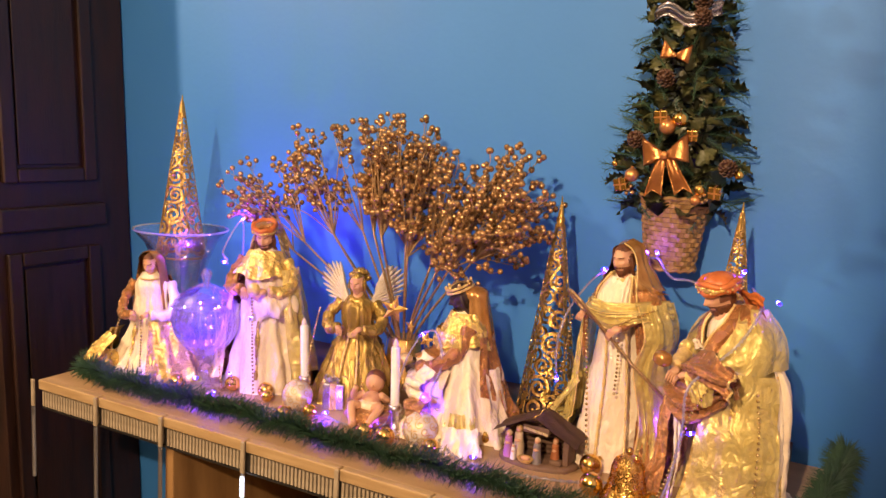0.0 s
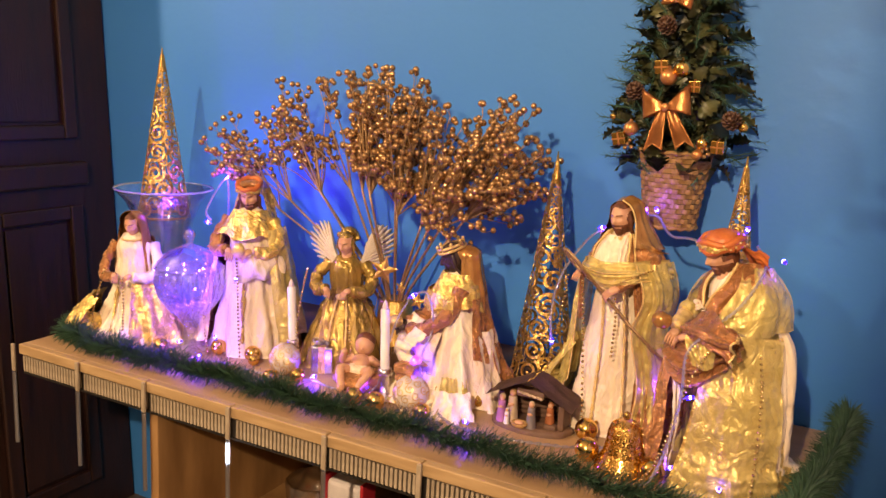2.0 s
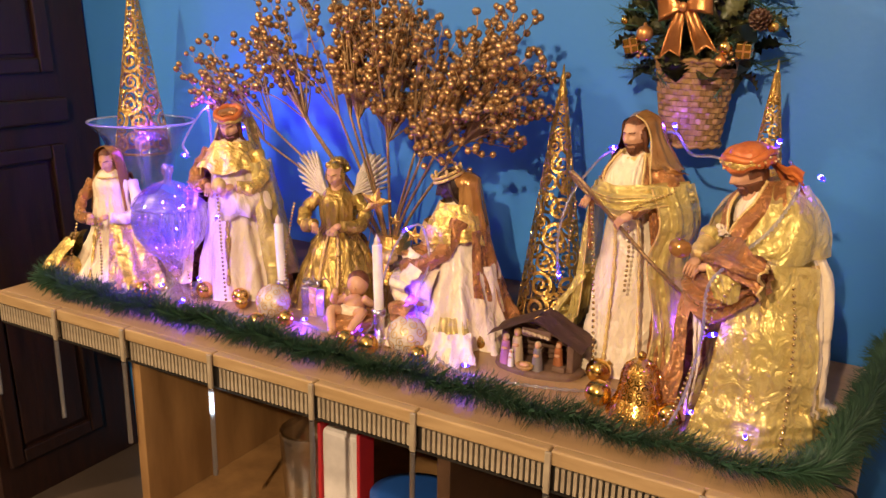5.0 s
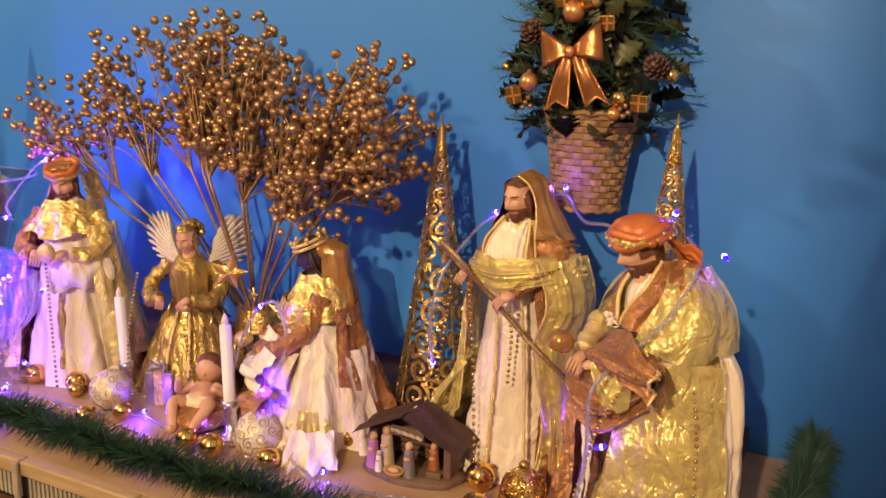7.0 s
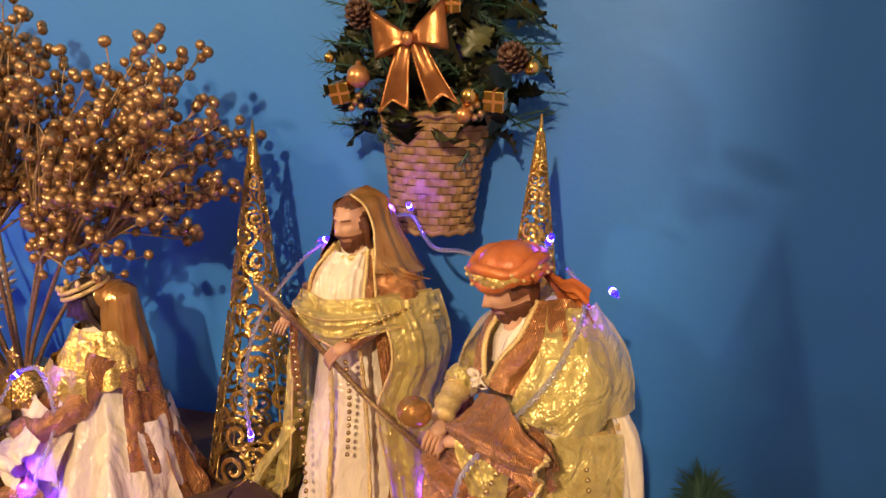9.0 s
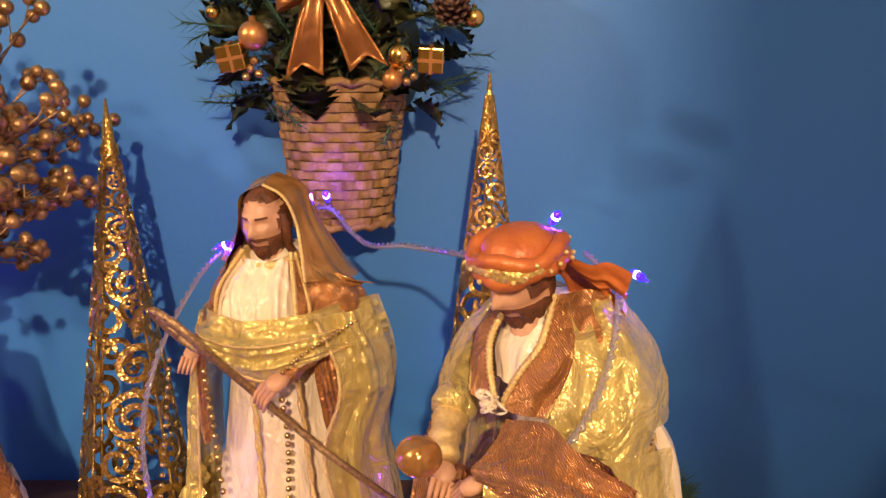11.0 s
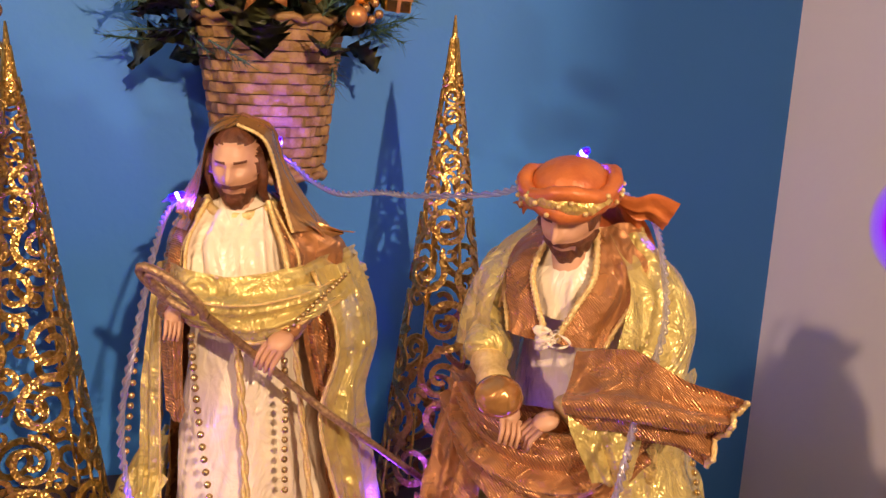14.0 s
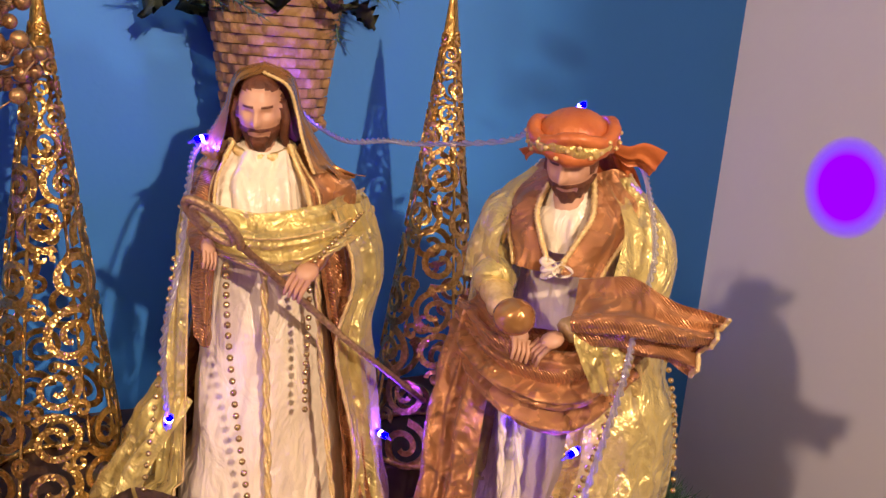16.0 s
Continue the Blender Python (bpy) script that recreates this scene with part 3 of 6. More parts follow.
def drape(bm, rows, mat, folds=4.0, depth=0.006, seed=0.0, grow=0.6, across=False, nu=44, nv=36, hem=0.0):
    """Hanging cloth through a few guide rows from top to bottom, with soft folds that run down it, or across it."""
    rows = [[Vector(p) for p in r] for r in rows]

    def base(u, v):
        return along([along(r, u) for r in rows], v)

    def at(u, v):
        p = base(u, v)
        du = base(min(1, u + 0.02), v) - base(max(0, u - 0.02), v)
        dv = base(u, min(1, v + 0.02)) - base(u, max(0, v - 0.02))
        n = du.cross(dv)
        n = n.normalized() if n.length > 1e-9 else Vector((0, -1, 0))
        w, o = (v, u) if across else (u, v)
        ph = 2 * math.pi * folds * w + seed + 1.1 * math.sin(2.6 * o + seed) + 0.7 * math.sin(7 * w + 2 * seed)
        f = 0.62 * math.sin(ph) + 0.23 * math.sin(2 * ph + 0.6) + 0.22 * math.sin(2.7 * ph + 3 * o + seed)
        p = p - n * depth * f * ((1 - grow) + grow * o)
        if hem:
            p.z += hem * math.sin(19 * u + seed) * v ** 4
        p.z = max(0.001, p.z)
        return p
    grid(bm, at, nu, nv, mat)
    return at


def hem_line(bm, at, v, r, mat, along_u=True, n=60):
    """A trim sewn to one edge of a cloth."""
    pts = [at(k / n, v) if along_u else at(v, k / n) for k in range(n + 1)]
    tube(bm, [p + Vector((0, -0.0008, 0)) for p in pts], [r * (1 + 0.25 * math.sin(k * 2.4)) for k in range(n + 1)], 6, mat)


def hood(bm, c, s, mat, drop=0.10, tilt=20, wide=1.0, turn=0.0):
    """A cloth over the head that falls to the shoulders, open in front."""
    rot = Euler((radians(tilt), 0, radians(turn))).to_matrix()

    def at(u, v):
        a = radians(-32 + 244 * u)
        if v < 0.5:
            k = v / 0.5
            e = math.pi / 2 * (1 - k)
            p = rot @ Vector((0.034 * s * math.cos(a) * math.cos(e), 0.036 * s * math.sin(a) * math.cos(e) + 0.002 * s - 0.010 * s * math.sin(e), 0.008 * s + 0.032 * s * math.sin(e)))
        else:
            k = (v - 0.5) / 0.5
            flare = 1 + (0.75 * k ** 0.8) * wide
            base = rot @ Vector((0.034 * s * math.cos(a), 0.036 * s * math.sin(a) + 0.002 * s, 0.010 * s))
            w = 1 + 0.10 * k * math.sin(9 * a)
            p = Vector((base.x * flare * w, base.y * (1 + 0.35 * k) * w + 0.012 * s * k, base.z - drop * s * k))
        return Vector(c) + p
    grid(bm, at, 34, 22, mat)


def palm(bm, p, s, mat=SKIN, turn=0.0):
    rot = Euler((0.5, 0.3, turn)).to_matrix()
    ball(bm, p, (0.0085 * s, 0.0105 * s, 0.006 * s), mat, rot, 10, 8)
    for k in range(4):
        a = Vector(p) + rot @ Vector(((k - 1.5) * 0.0042 * s, -0.007 * s, 0.001))
        tube(bm, [a, a + rot @ Vector((0, -0.009 * s, -0.003 * s)), a + rot @ Vector((0, -0.013 * s, -0.009 * s))], [0.0024 * s, 0.0014 * s], 6, mat)


def sleeve(bm, pts, r0, r1, mat):
    p = smooth_line(pts, 6)
    tube(bm, p, [(r0 + (r1 - r0) * i / (len(p) - 1)) * (1 + 0.10 * math.sin(i * 1.9)) for i in range(len(p))], 14, mat)


def fringe_cord(bm, pts, r, mat):
    p = smooth_line(pts, 12)
    for k in range(2):
        tube(bm, [q + Vector((r * 0.55 * math.cos(i * 1.1 + k * 3.14), r * 0.3 * math.sin(i * 1.1 + k * 3.14), 0)) for i, q in enumerate(p)], r * 0.62, 5, mat)


MATS = [M_SKIN, M_HAIR, M_SATIN, M_GOLDCLOTH, M_BRONZE, M_ORGANZA, M_TURBAN, M_TRIM, M_HOOD]


def finish(bm, name, x, y, rz, label, mats=MATS, z=None):
    bm.normal_update()
    for v in bm.verts:
        if v.link_faces and v.link_faces[0].material_index in (SATIN, GOLD, BRONZE, ORG):
            q = v.co
            w = noise.noise(Vector((q.x * 34, q.y * 34, q.z * 11 + 20 * q.x))) * 0.0055 + noise.noise(Vector((q.x * 90, q.y * 90, q.z * 45)) + Vector((7, 3, 1))) * 0.0030
            v.co = q + v.normal * w * (1.0 if q.z < 0.2 else 0.55)
            v.co.z = max(0.0008, v.co.z)
    ob = part(name, bm, mats)
    ob.matrix_basis = pose(x, y, TOP if z is None else z, 0, 0, rz)
    return tagged(ob, label, "statue", "nativity figures")


KING = (-0.214, -0.296, -46)
SHEPHERD = (-0.464, -0.138, -16)


def lift(bm, zs, by):
    """Raises the parts of a figure between its base and its head."""
    for v in bm.verts:
        v.co.z += float(np.interp(v.co.z, zs, by))


def standing_shepherd():
    bm = bmesh.new()
    lathe(bm, [(0.0, 0.106), (0.04, 0.099), (0.10, 0.090), (0.17, 0.078), (0.24, 0.062), (0.29, 0.053), (0.33, 0.053), (0.365, 0.049), (0.392, 0.034), (0.402, 0.018)], 110, sx=0.92, sy=0.88, mat=SATIN, folds=3, depth=0.07, seed=0.7)
    # gathered shirt front
    drape(bm, [[(-0.026, -0.028, 0.397), (-0.014, -0.042, 0.392), (0.014, -0.042, 0.392), (0.026, -0.028, 0.397)], [(-0.040, -0.046, 0.362), (-0.018, -0.060, 0.360), (0.018, -0.060, 0.360), (0.040, -0.046, 0.362)], [(-0.042, -0.058, 0.318), (-0.018, -0.070, 0.315), (0.018, -0.070, 0.315), (0.042, -0.058, 0.318)]], SATIN, 2.6, 0.0050, 0.6, 0.1)
    for e in (-1, 1):
        # ribbed brown coat over each shoulder, edged with braid
        k = 0.008 if e > 0 else 0.0
        at = drape(bm, [[(e * 0.024, -0.030, 0.398), (e * 0.038, -0.004, 0.397), (e * 0.018, 0.034, 0.396)], [(e * 0.036, -0.050, 0.368), (e * 0.066, -0.012, 0.372), (e * 0.034, 0.048, 0.368)], [(e * 0.042, -0.062, 0.335), (e * (0.080 + k), -0.016, 0.340), (e * 0.044, 0.056, 0.335)], [(e * 0.044, -0.062, 0.275), (e * 0.078, -0.014, 0.272), (e * 0.046, 0.060, 0.270)]], BRONZE, 3.0, 0.0045, 0.4 + e, 0.4)
        hem_line(bm, at, 0.0, 0.0026, METAL, False)
        hem_line(bm, at, 0.10, 0.0018, METAL, False)
    wrapped(bm, 0.02, 0.30, 0, 178, lambda v: 0.110 - 0.045 * v, BRONZE, 80, 34, 0.06, 5, 0.4, 1.0, 0.84)
    # brown skirt of the coat beside the robe
    drape(bm, [[(0.050, -0.054, 0.285), (0.070, -0.044, 0.285), (0.082, 0.0, 0.285)], [(0.074, -0.056, 0.16), (0.094, -0.040, 0.16), (0.100, 0.0, 0.16)], [(0.084, -0.070, 0.07), (0.108, -0.056, 0.07), (0.110, 0.0, 0.07)], [(0.092, -0.088, 0.002), (0.124, -0.072, 0.002), (0.128, 0.0, 0.002)]], BRONZE, 4.0, 0.009, 1.4, 0.6, hem=0.004)
    # sheer gold falls on both sides
    at = drape(bm, [[(-0.088, 0.004, 0.320), (-0.088, -0.040, 0.320), (-0.070, -0.062, 0.315)], [(-0.098, 0.004, 0.22), (-0.102, -0.050, 0.22), (-0.078, -0.070, 0.22)], [(-0.110, 0.004, 0.10), (-0.116, -0.060, 0.10), (-0.082, -0.080, 0.10)], [(-0.150, 0.010, 0.002), (-0.150, -0.080, 0.002), (-0.088, -0.106, 0.002)]], ORG, 3.5, 0.008, 0.3, 0.6, hem=0.004)
    hem_line(bm, at, 1.0, 0.0016, METAL, False)
    drape(bm, [[(-0.085, 0.040, 0.16), (-0.105, -0.005, 0.15), (-0.100, -0.050, 0.14)], [(-0.125, 0.050, 0.08), (-0.150, -0.010, 0.08), (-0.130, -0.070, 0.07)], [(-0.160, 0.060, 0.002), (-0.195, -0.015, 0.002), (-0.160, -0.095, 0.002)]], ORG, 4.0, 0.010, 2.2, 0.6)
    at = drape(bm, [[(0.064, -0.068, 0.330), (0.094, -0.034, 0.334), (0.088, 0.030, 0.330)], [(0.084, -0.064, 0.255), (0.116, -0.030, 0.255), (0.104, 0.036, 0.255)], [(0.070, -0.072, 0.195), (0.102, -0.042, 0.195), (0.100, 0.036, 0.195)], [(0.092, -0.070, 0.10), (0.120, -0.040, 0.10), (0.112, 0.036, 0.10)], [(0.086, -0.085, 0.002), (0.136, -0.052, 0.002), (0.122, 0.044, 0.002)]], ORG, 2.6, 0.007, 1.9, 0.5, nv=48)
    hem_line(bm, at, 0.0, 0.0018, METAL, False)
    # shawl across the waist
    at = drape(bm, [[(-0.090, 0.0, 0.326), (-0.054, -0.066, 0.334), (0.0, -0.082, 0.326), (0.052, -0.070, 0.336), (0.092, 0.0, 0.342)], [(-0.098, 0.0, 0.304), (-0.054, -0.080, 0.304), (0.008, -0.098, 0.296), (0.060, -0.084, 0.306), (0.104, 0.0, 0.314)], [(-0.092, 0.0, 0.284), (-0.046, -0.084, 0.284), (0.022, -0.092, 0.262), (0.066, -0.082, 0.286), (0.106, 0.0, 0.296)]], ORG, 2.3, 0.0055, 0.8, 0.2, True, 70, 34)
    drape(bm, [[(-0.086, 0.0, 0.330), (-0.050, -0.060, 0.330), (0.0, -0.074, 0.322), (0.050, -0.062, 0.332), (0.088, 0.0, 0.338)], [(-0.092, 0.0, 0.300), (-0.048, -0.074, 0.298), (0.010, -0.086, 0.290), (0.056, -0.074, 0.300), (0.098, 0.0, 0.308)], [(-0.086, 0.0, 0.286), (-0.044, -0.078, 0.286), (0.020, -0.084, 0.268), (0.060, -0.074, 0.290), (0.100, 0.0, 0.298)]], GOLD, 2.0, 0.003, 2.1, 0.2, True, 60, 20)
    hem_line(bm, at, 1.0, 0.0022, METAL)
    hem_line(bm, at, 0.42, 0.0012, METAL)
    head(bm, (-0.002, -0.024, 0.428), 0.98, tilt=13, turn=-6)
    # satin hood that falls to the shoulders, with a glittering inner edge
    for e in (-1, 1):
        at = drape(bm, [[(0, -0.034, 0.463), (0, -0.004, 0.472), (0, 0.026, 0.455), (0, 0.036, 0.42)], [(e * 0.021, -0.036, 0.452), (e * 0.025, -0.004, 0.460), (e * 0.022, 0.024, 0.446), (e * 0.016, 0.036, 0.415)], [(e * 0.029, -0.030, 0.428), (e * 0.035, -0.004, 0.428), (e * 0.030, 0.028, 0.420), (e * 0.020, 0.042, 0.40)], [(e * 0.034, -0.034, 0.402), (e * 0.052, -0.006, 0.395), (e * 0.046, 0.034, 0.392), (e * 0.024, 0.052, 0.375)], [(e * 0.044, -0.050, 0.372), (e * 0.073, -0.014, 0.368), (e * 0.062, 0.040, 0.360), (e * 0.028, 0.060, 0.34)]], HOOD, 2.0, 0.0028, 0.5 + e, 0.7)
        if e > 0:
            hem_line(bm, at, 0.02, 0.0017, METAL, False)
            drape(bm, [[(0.052, -0.040, 0.385), (0.066, -0.020, 0.378)], [(0.064, -0.034, 0.372), (0.080, -0.016, 0.368)], [(0.070, -0.024, 0.356), (0.096, -0.004, 0.362)]], HOOD, 1.0, 0.005, 0.2)
        palm(bm, (e * 0.043, -0.104, 0.292 if e < 0 else 0.268), 1.15, turn=-e * 0.5)
        sleeve(bm, [(e * 0.070, -0.020, 0.315), (e * 0.062, -0.066, 0.290), (e * 0.046, -0.096, 0.291 if e < 0 else 0.268)], 0.014, 0.009, BRONZE)
    # collar of gold braid
    tube(bm, [(0.029 * math.cos(radians(a)), -0.010 + 0.034 * math.sin(radians(a)), 0.399 + 0.012 * math.sin(radians(a))) for a in range(190, 352, 9)], 0.0042, 7, METAL)
    # open brown cuff under the raised wrist
    drape(bm, [[(-0.066, -0.072, 0.290), (-0.050, -0.094, 0.288), (-0.034, -0.094, 0.286)], [(-0.068, -0.070, 0.24), (-0.052, -0.090, 0.235), (-0.040, -0.086, 0.24)], [(-0.062, -0.072, 0.205), (-0.050, -0.084, 0.198), (-0.042, -0.080, 0.204)]], BRONZE, 1.5, 0.004, 0.4)
    fringe_cord(bm, [(0.006, -0.080, 0.262), (0.010, -0.080, 0.18), (0.014, -0.092, 0.10), (0.018, -0.104, 0.03)], 0.0036, METAL)
    fringe_cord(bm, [(0.052, -0.082, 0.262), (0.060, -0.078, 0.18), (0.072, -0.086, 0.09), (0.084, -0.100, 0.02)], 0.0030, METAL)
    for v in bm.verts:
        if v.co.x < -0.03 and v.co.z < 0.385:
            v.co.x = -0.03 + (v.co.x + 0.03) * (0.66 if v.co.z > 0.08 else 0.80)
    at = drape(bm, [[(-0.056, -0.070, 0.15), (-0.080, -0.030, 0.16), (-0.076, 0.030, 0.15)], [(-0.098, -0.094, 0.085), (-0.126, -0.030, 0.09), (-0.116, 0.040, 0.09)], [(-0.104, -0.125, 0.002), (-0.178, -0.040, 0.002), (-0.150, 0.060, 0.002)]], ORG, 3.6, 0.011, 1.1, 0.5, hem=0.004)
    hem_line(bm, at, 1.0, 0.0014, METAL)
    lift(bm, (0, 0.1, 0.2, 0.27, 0.33, 0.38, 0.5), (0, 0.010, 0.028, 0.036, 0.022, 0.004, 0))
    return finish(bm, "standing_statue", *SHEPHERD, "standing robed shepherd statue in cream satin and brown cloak")


def bowing_king():
    bm = bmesh.new()
    lathe(bm, [(0.0, 0.102), (0.04, 0.098), (0.10, 0.088), (0.17, 0.074), (0.24, 0.058), (0.30, 0.048), (0.345, 0.042), (0.372, 0.028), (0.385, 0.016)], 110, c=(0, 0.012, 0), sx=0.90, sy=0.88, mat=SATIN, folds=3, depth=0.07, seed=2.1)
    # sheer gold robe behind, a heavier gold skirt at one side and a white puff behind it
    wrapped(bm, 0.0, 0.385, -40, 228, lambda v: 0.098 - 0.046 * v - (0.022 * max(0, v - 0.86) / 0.14), ORG, 90, 44, 0.05, 5, 1.0, 0.95, 0.95, (0, 0.012))
    drape(bm, [[(0.034, -0.078, 0.245), (0.074, -0.046, 0.250), (0.078, 0.010, 0.250), (0.052, 0.054, 0.245)], [(0.030, -0.100, 0.16), (0.088, -0.062, 0.16), (0.092, 0.010, 0.16), (0.064, 0.066, 0.16)], [(0.022, -0.112, 0.08), (0.096, -0.072, 0.08), (0.102, 0.010, 0.08), (0.072, 0.074, 0.08)], [(0.014, -0.130, 0.002), (0.106, -0.084, 0.002), (0.110, 0.010, 0.002), (0.078, 0.080, 0.002)]], GOLD, 3.2, 0.008, 0.9, 0.5, nu=70, nv=50)
    at = drape(bm, [[(0.046, -0.084, 0.255), (0.082, -0.044, 0.256), (0.090, 0.012, 0.250)], [(0.044, -0.108, 0.15), (0.100, -0.060, 0.15), (0.110, 0.012, 0.15)], [(0.034, -0.122, 0.06), (0.106, -0.076, 0.06), (0.116, 0.012, 0.06)], [(0.030, -0.142, 0.004), (0.118, -0.090, 0.004), (0.128, 0.010, 0.004)]], ORG, 3.0, 0.006, 0.4, 0.3, True, 50, 50, hem=0.004)
    hem_line(bm, at, 1.0, 0.0016, GOLD)
    drape(bm, [[(0.056, 0.020, 0.275), (0.052, 0.048, 0.272), (0.030, 0.064, 0.27)], [(0.078, 0.022, 0.22), (0.074, 0.062, 0.22), (0.038, 0.084, 0.22)], [(0.090, 0.024, 0.14), (0.082, 0.072, 0.14), (0.042, 0.094, 0.14)], [(0.092, 0.024, 0.05), (0.084, 0.074, 0.05), (0.044, 0.096, 0.05)]], SATIN, 1.6, 0.006, 2.5, 0.3)
    # pale sheer fall on the other side
    at = drape(bm, [[(-0.052, -0.050, 0.325), (-0.078, -0.010, 0.330), (-0.058, 0.050, 0.325)], [(-0.068, -0.050, 0.22), (-0.098, -0.006, 0.22), (-0.078, 0.060, 0.22)], [(-0.092, -0.060, 0.10), (-0.116, -0.006, 0.10), (-0.090, 0.076, 0.10)], [(-0.110, -0.070, 0.002), (-0.128, -0.006, 0.002), (-0.096, 0.080, 0.002)]], ORG, 2.6, 0.008, 0.3, 0.5)
    hem_line(bm, at, 0.0, 0.0016, METAL, False)
    # cream shirt
    drape(bm, [[(-0.022, -0.030, 0.385), (0, -0.046, 0.382), (0.022, -0.030, 0.385)], [(-0.026, -0.050, 0.345), (0, -0.062, 0.342), (0.026, -0.050, 0.345)], [(-0.016, -0.060, 0.305), (0, -0.068, 0.302), (0.016, -0.060, 0.305)]], SATIN, 1.5, 0.003, 0.2)
    for e in (-1, 1):
        # sheer gold cape over the shoulder, then a ribbed stole with two braids
        drape(bm, [[(e * 0.026, -0.026, 0.388), (e * 0.046, 0.002, 0.388), (e * 0.026, 0.044, 0.386)], [(e * 0.048, -0.050, 0.352), (e * 0.080, -0.010, 0.352), (e * 0.050, 0.058, 0.350)], [(e * 0.050, -0.076, 0.305), (e * 0.094, -0.026, 0.300), (e * 0.064, 0.064, 0.300)], [(e * 0.046, -0.088, 0.270), (e * 0.092, -0.040, 0.258), (e * 0.068, 0.060, 0.262)]], ORG, 2.2, 0.005, 1.2 + e, 0.4)
        at = drape(bm, [[(e * 0.016, -0.030, 0.392), (e * 0.030, -0.012, 0.396), (e * 0.040, 0.010, 0.394)], [(e * 0.024, -0.056, 0.358), (e * 0.042, -0.046, 0.362), (e * 0.058, -0.022, 0.362)], [(e * 0.016, -0.072, 0.325), (e * 0.036, -0.066, 0.326), (e * 0.052, -0.048, 0.326)], [(e * 0.004, -0.080, 0.285), (e * 0.022, -0.080, 0.285), (e * 0.040, -0.070, 0.285)]], BRONZE, 1.0, 0.002, 0.3, 0.3)
        hem_line(bm, at, 0.0, 0.0028, METAL, False)
        hem_line(bm, at, 0.96, 0.0022, METAL, False)
        sleeve(bm, [(e * 0.060, -0.010, 0.330), (e * 0.068, -0.040, 0.288), (e * 0.050, -0.084, 0.262)], 0.017, 0.018, ORG)
        sleeve(bm, [(e * 0.058, -0.066, 0.268), (e * 0.040, -0.098, 0.254), (e * 0.022, -0.118, 0.242)], 0.0150, 0.0110, METAL)
        palm(bm, (e * 0.014, -0.126, 0.236), 1.05, turn=-e * 0.7)
    # hanging cords
    fringe_cord(bm, [(-0.026, -0.112, 0.19), (-0.022, -0.106, 0.11), (-0.026, -0.112, 0.02)], 0.0030, SATIN)
    fringe_cord(bm, [(-0.014, -0.112, 0.19), (-0.006, -0.108, 0.11), (-0.014, -0.114, 0.02)], 0.0030, SATIN)
    # bronze cloak: over the lap, down one side, and blown out from the arm
    drape(bm, [[(-0.072, -0.060, 0.250), (-0.030, -0.100, 0.235), (0.030, -0.100, 0.240), (0.070, -0.062, 0.262)], [(-0.088, -0.074, 0.225), (-0.030, -0.126, 0.208), (0.036, -0.122, 0.206), (0.080, -0.074, 0.236)], [(-0.084, -0.080, 0.200), (-0.026, -0.124, 0.176), (0.034, -0.118, 0.168), (0.074, -0.078, 0.205)]], BRONZE, 3.2, 0.011, 0.6, 0.2, True, 60, 40)
    drape(bm, [[(-0.034, -0.112, 0.225), (-0.072, -0.086, 0.235), (-0.088, -0.040, 0.240)], [(-0.044, -0.112, 0.15), (-0.092, -0.090, 0.16), (-0.104, -0.034, 0.16)], [(-0.046, -0.116, 0.07), (-0.098, -0.098, 0.08), (-0.108, -0.026, 0.08)], [(-0.040, -0.136, 0.002), (-0.122, -0.112, 0.002), (-0.136, -0.024, 0.002)]], BRONZE, 3.2, 0.010, 0.9, 0.4, hem=0.005)
    at = drape(bm, [[(0.026, -0.100, 0.290), (0.066, -0.100, 0.298), (0.104, -0.108, 0.284), (0.144, -0.108, 0.278)], [(0.030, -0.138, 0.262), (0.070, -0.138, 0.266), (0.106, -0.128, 0.262), (0.136, -0.116, 0.264)], [(0.034, -0.122, 0.236), (0.074, -0.116, 0.234), (0.102, -0.112, 0.232), (0.122, -0.104, 0.222)]], BRONZE, 2.2, 0.008, 0.5, 0.4, True, 50, 30)
    hem_line(bm, at, 1.0, 0.0020, METAL, False)
    drape(bm, [[(0.034, -0.080, 0.280), (0.096, -0.084, 0.276), (0.134, -0.094, 0.268)], [(0.036, -0.070, 0.245), (0.092, -0.078, 0.238), (0.118, -0.090, 0.224)]], BRONZE, 2.0, 0.005, 1.7, 0.4, True)
    drape(bm, [[(0.030, -0.126, 0.262), (0.052, -0.120, 0.264), (0.074, -0.104, 0.262)], [(0.034, -0.134, 0.236), (0.058, -0.126, 0.232), (0.080, -0.108, 0.236)], [(0.050, -0.124, 0.206), (0.066, -0.120, 0.202), (0.076, -0.108, 0.206)]], ORG, 1.6, 0.006, 0.9)
    # knotted cord at the waist
    for k in range(5):
        tube(bm, [(0.004 + 0.006 * math.cos(k * 2.1) + 0.008 * math.cos(a * 0.42 + k), -0.092 - 0.003 * math.sin(a * 0.8 + k), 0.292 + 0.004 * math.sin(k * 2.1) + 0.006 * math.sin(a * 0.42 + 2 * k)) for a in range(16)], 0.0017, 6, SATIN)
    c = (0, -0.050, 0.402)
    head(bm, c, 0.98, tilt=20, locks=False, turn=-4)
    rot = Euler((radians(14), 0, 0)).to_matrix()
    q = lambda x, y, z: Vector(c) + rot @ Vector((x, y, z))  # noqa: E731
    # turban: orange crown, twisted gold and orange rolls, beads
    ball(bm, q(0, 0.006, 0.028), (0.029, 0.031, 0.022), EXTRA, rot, 28, 16)
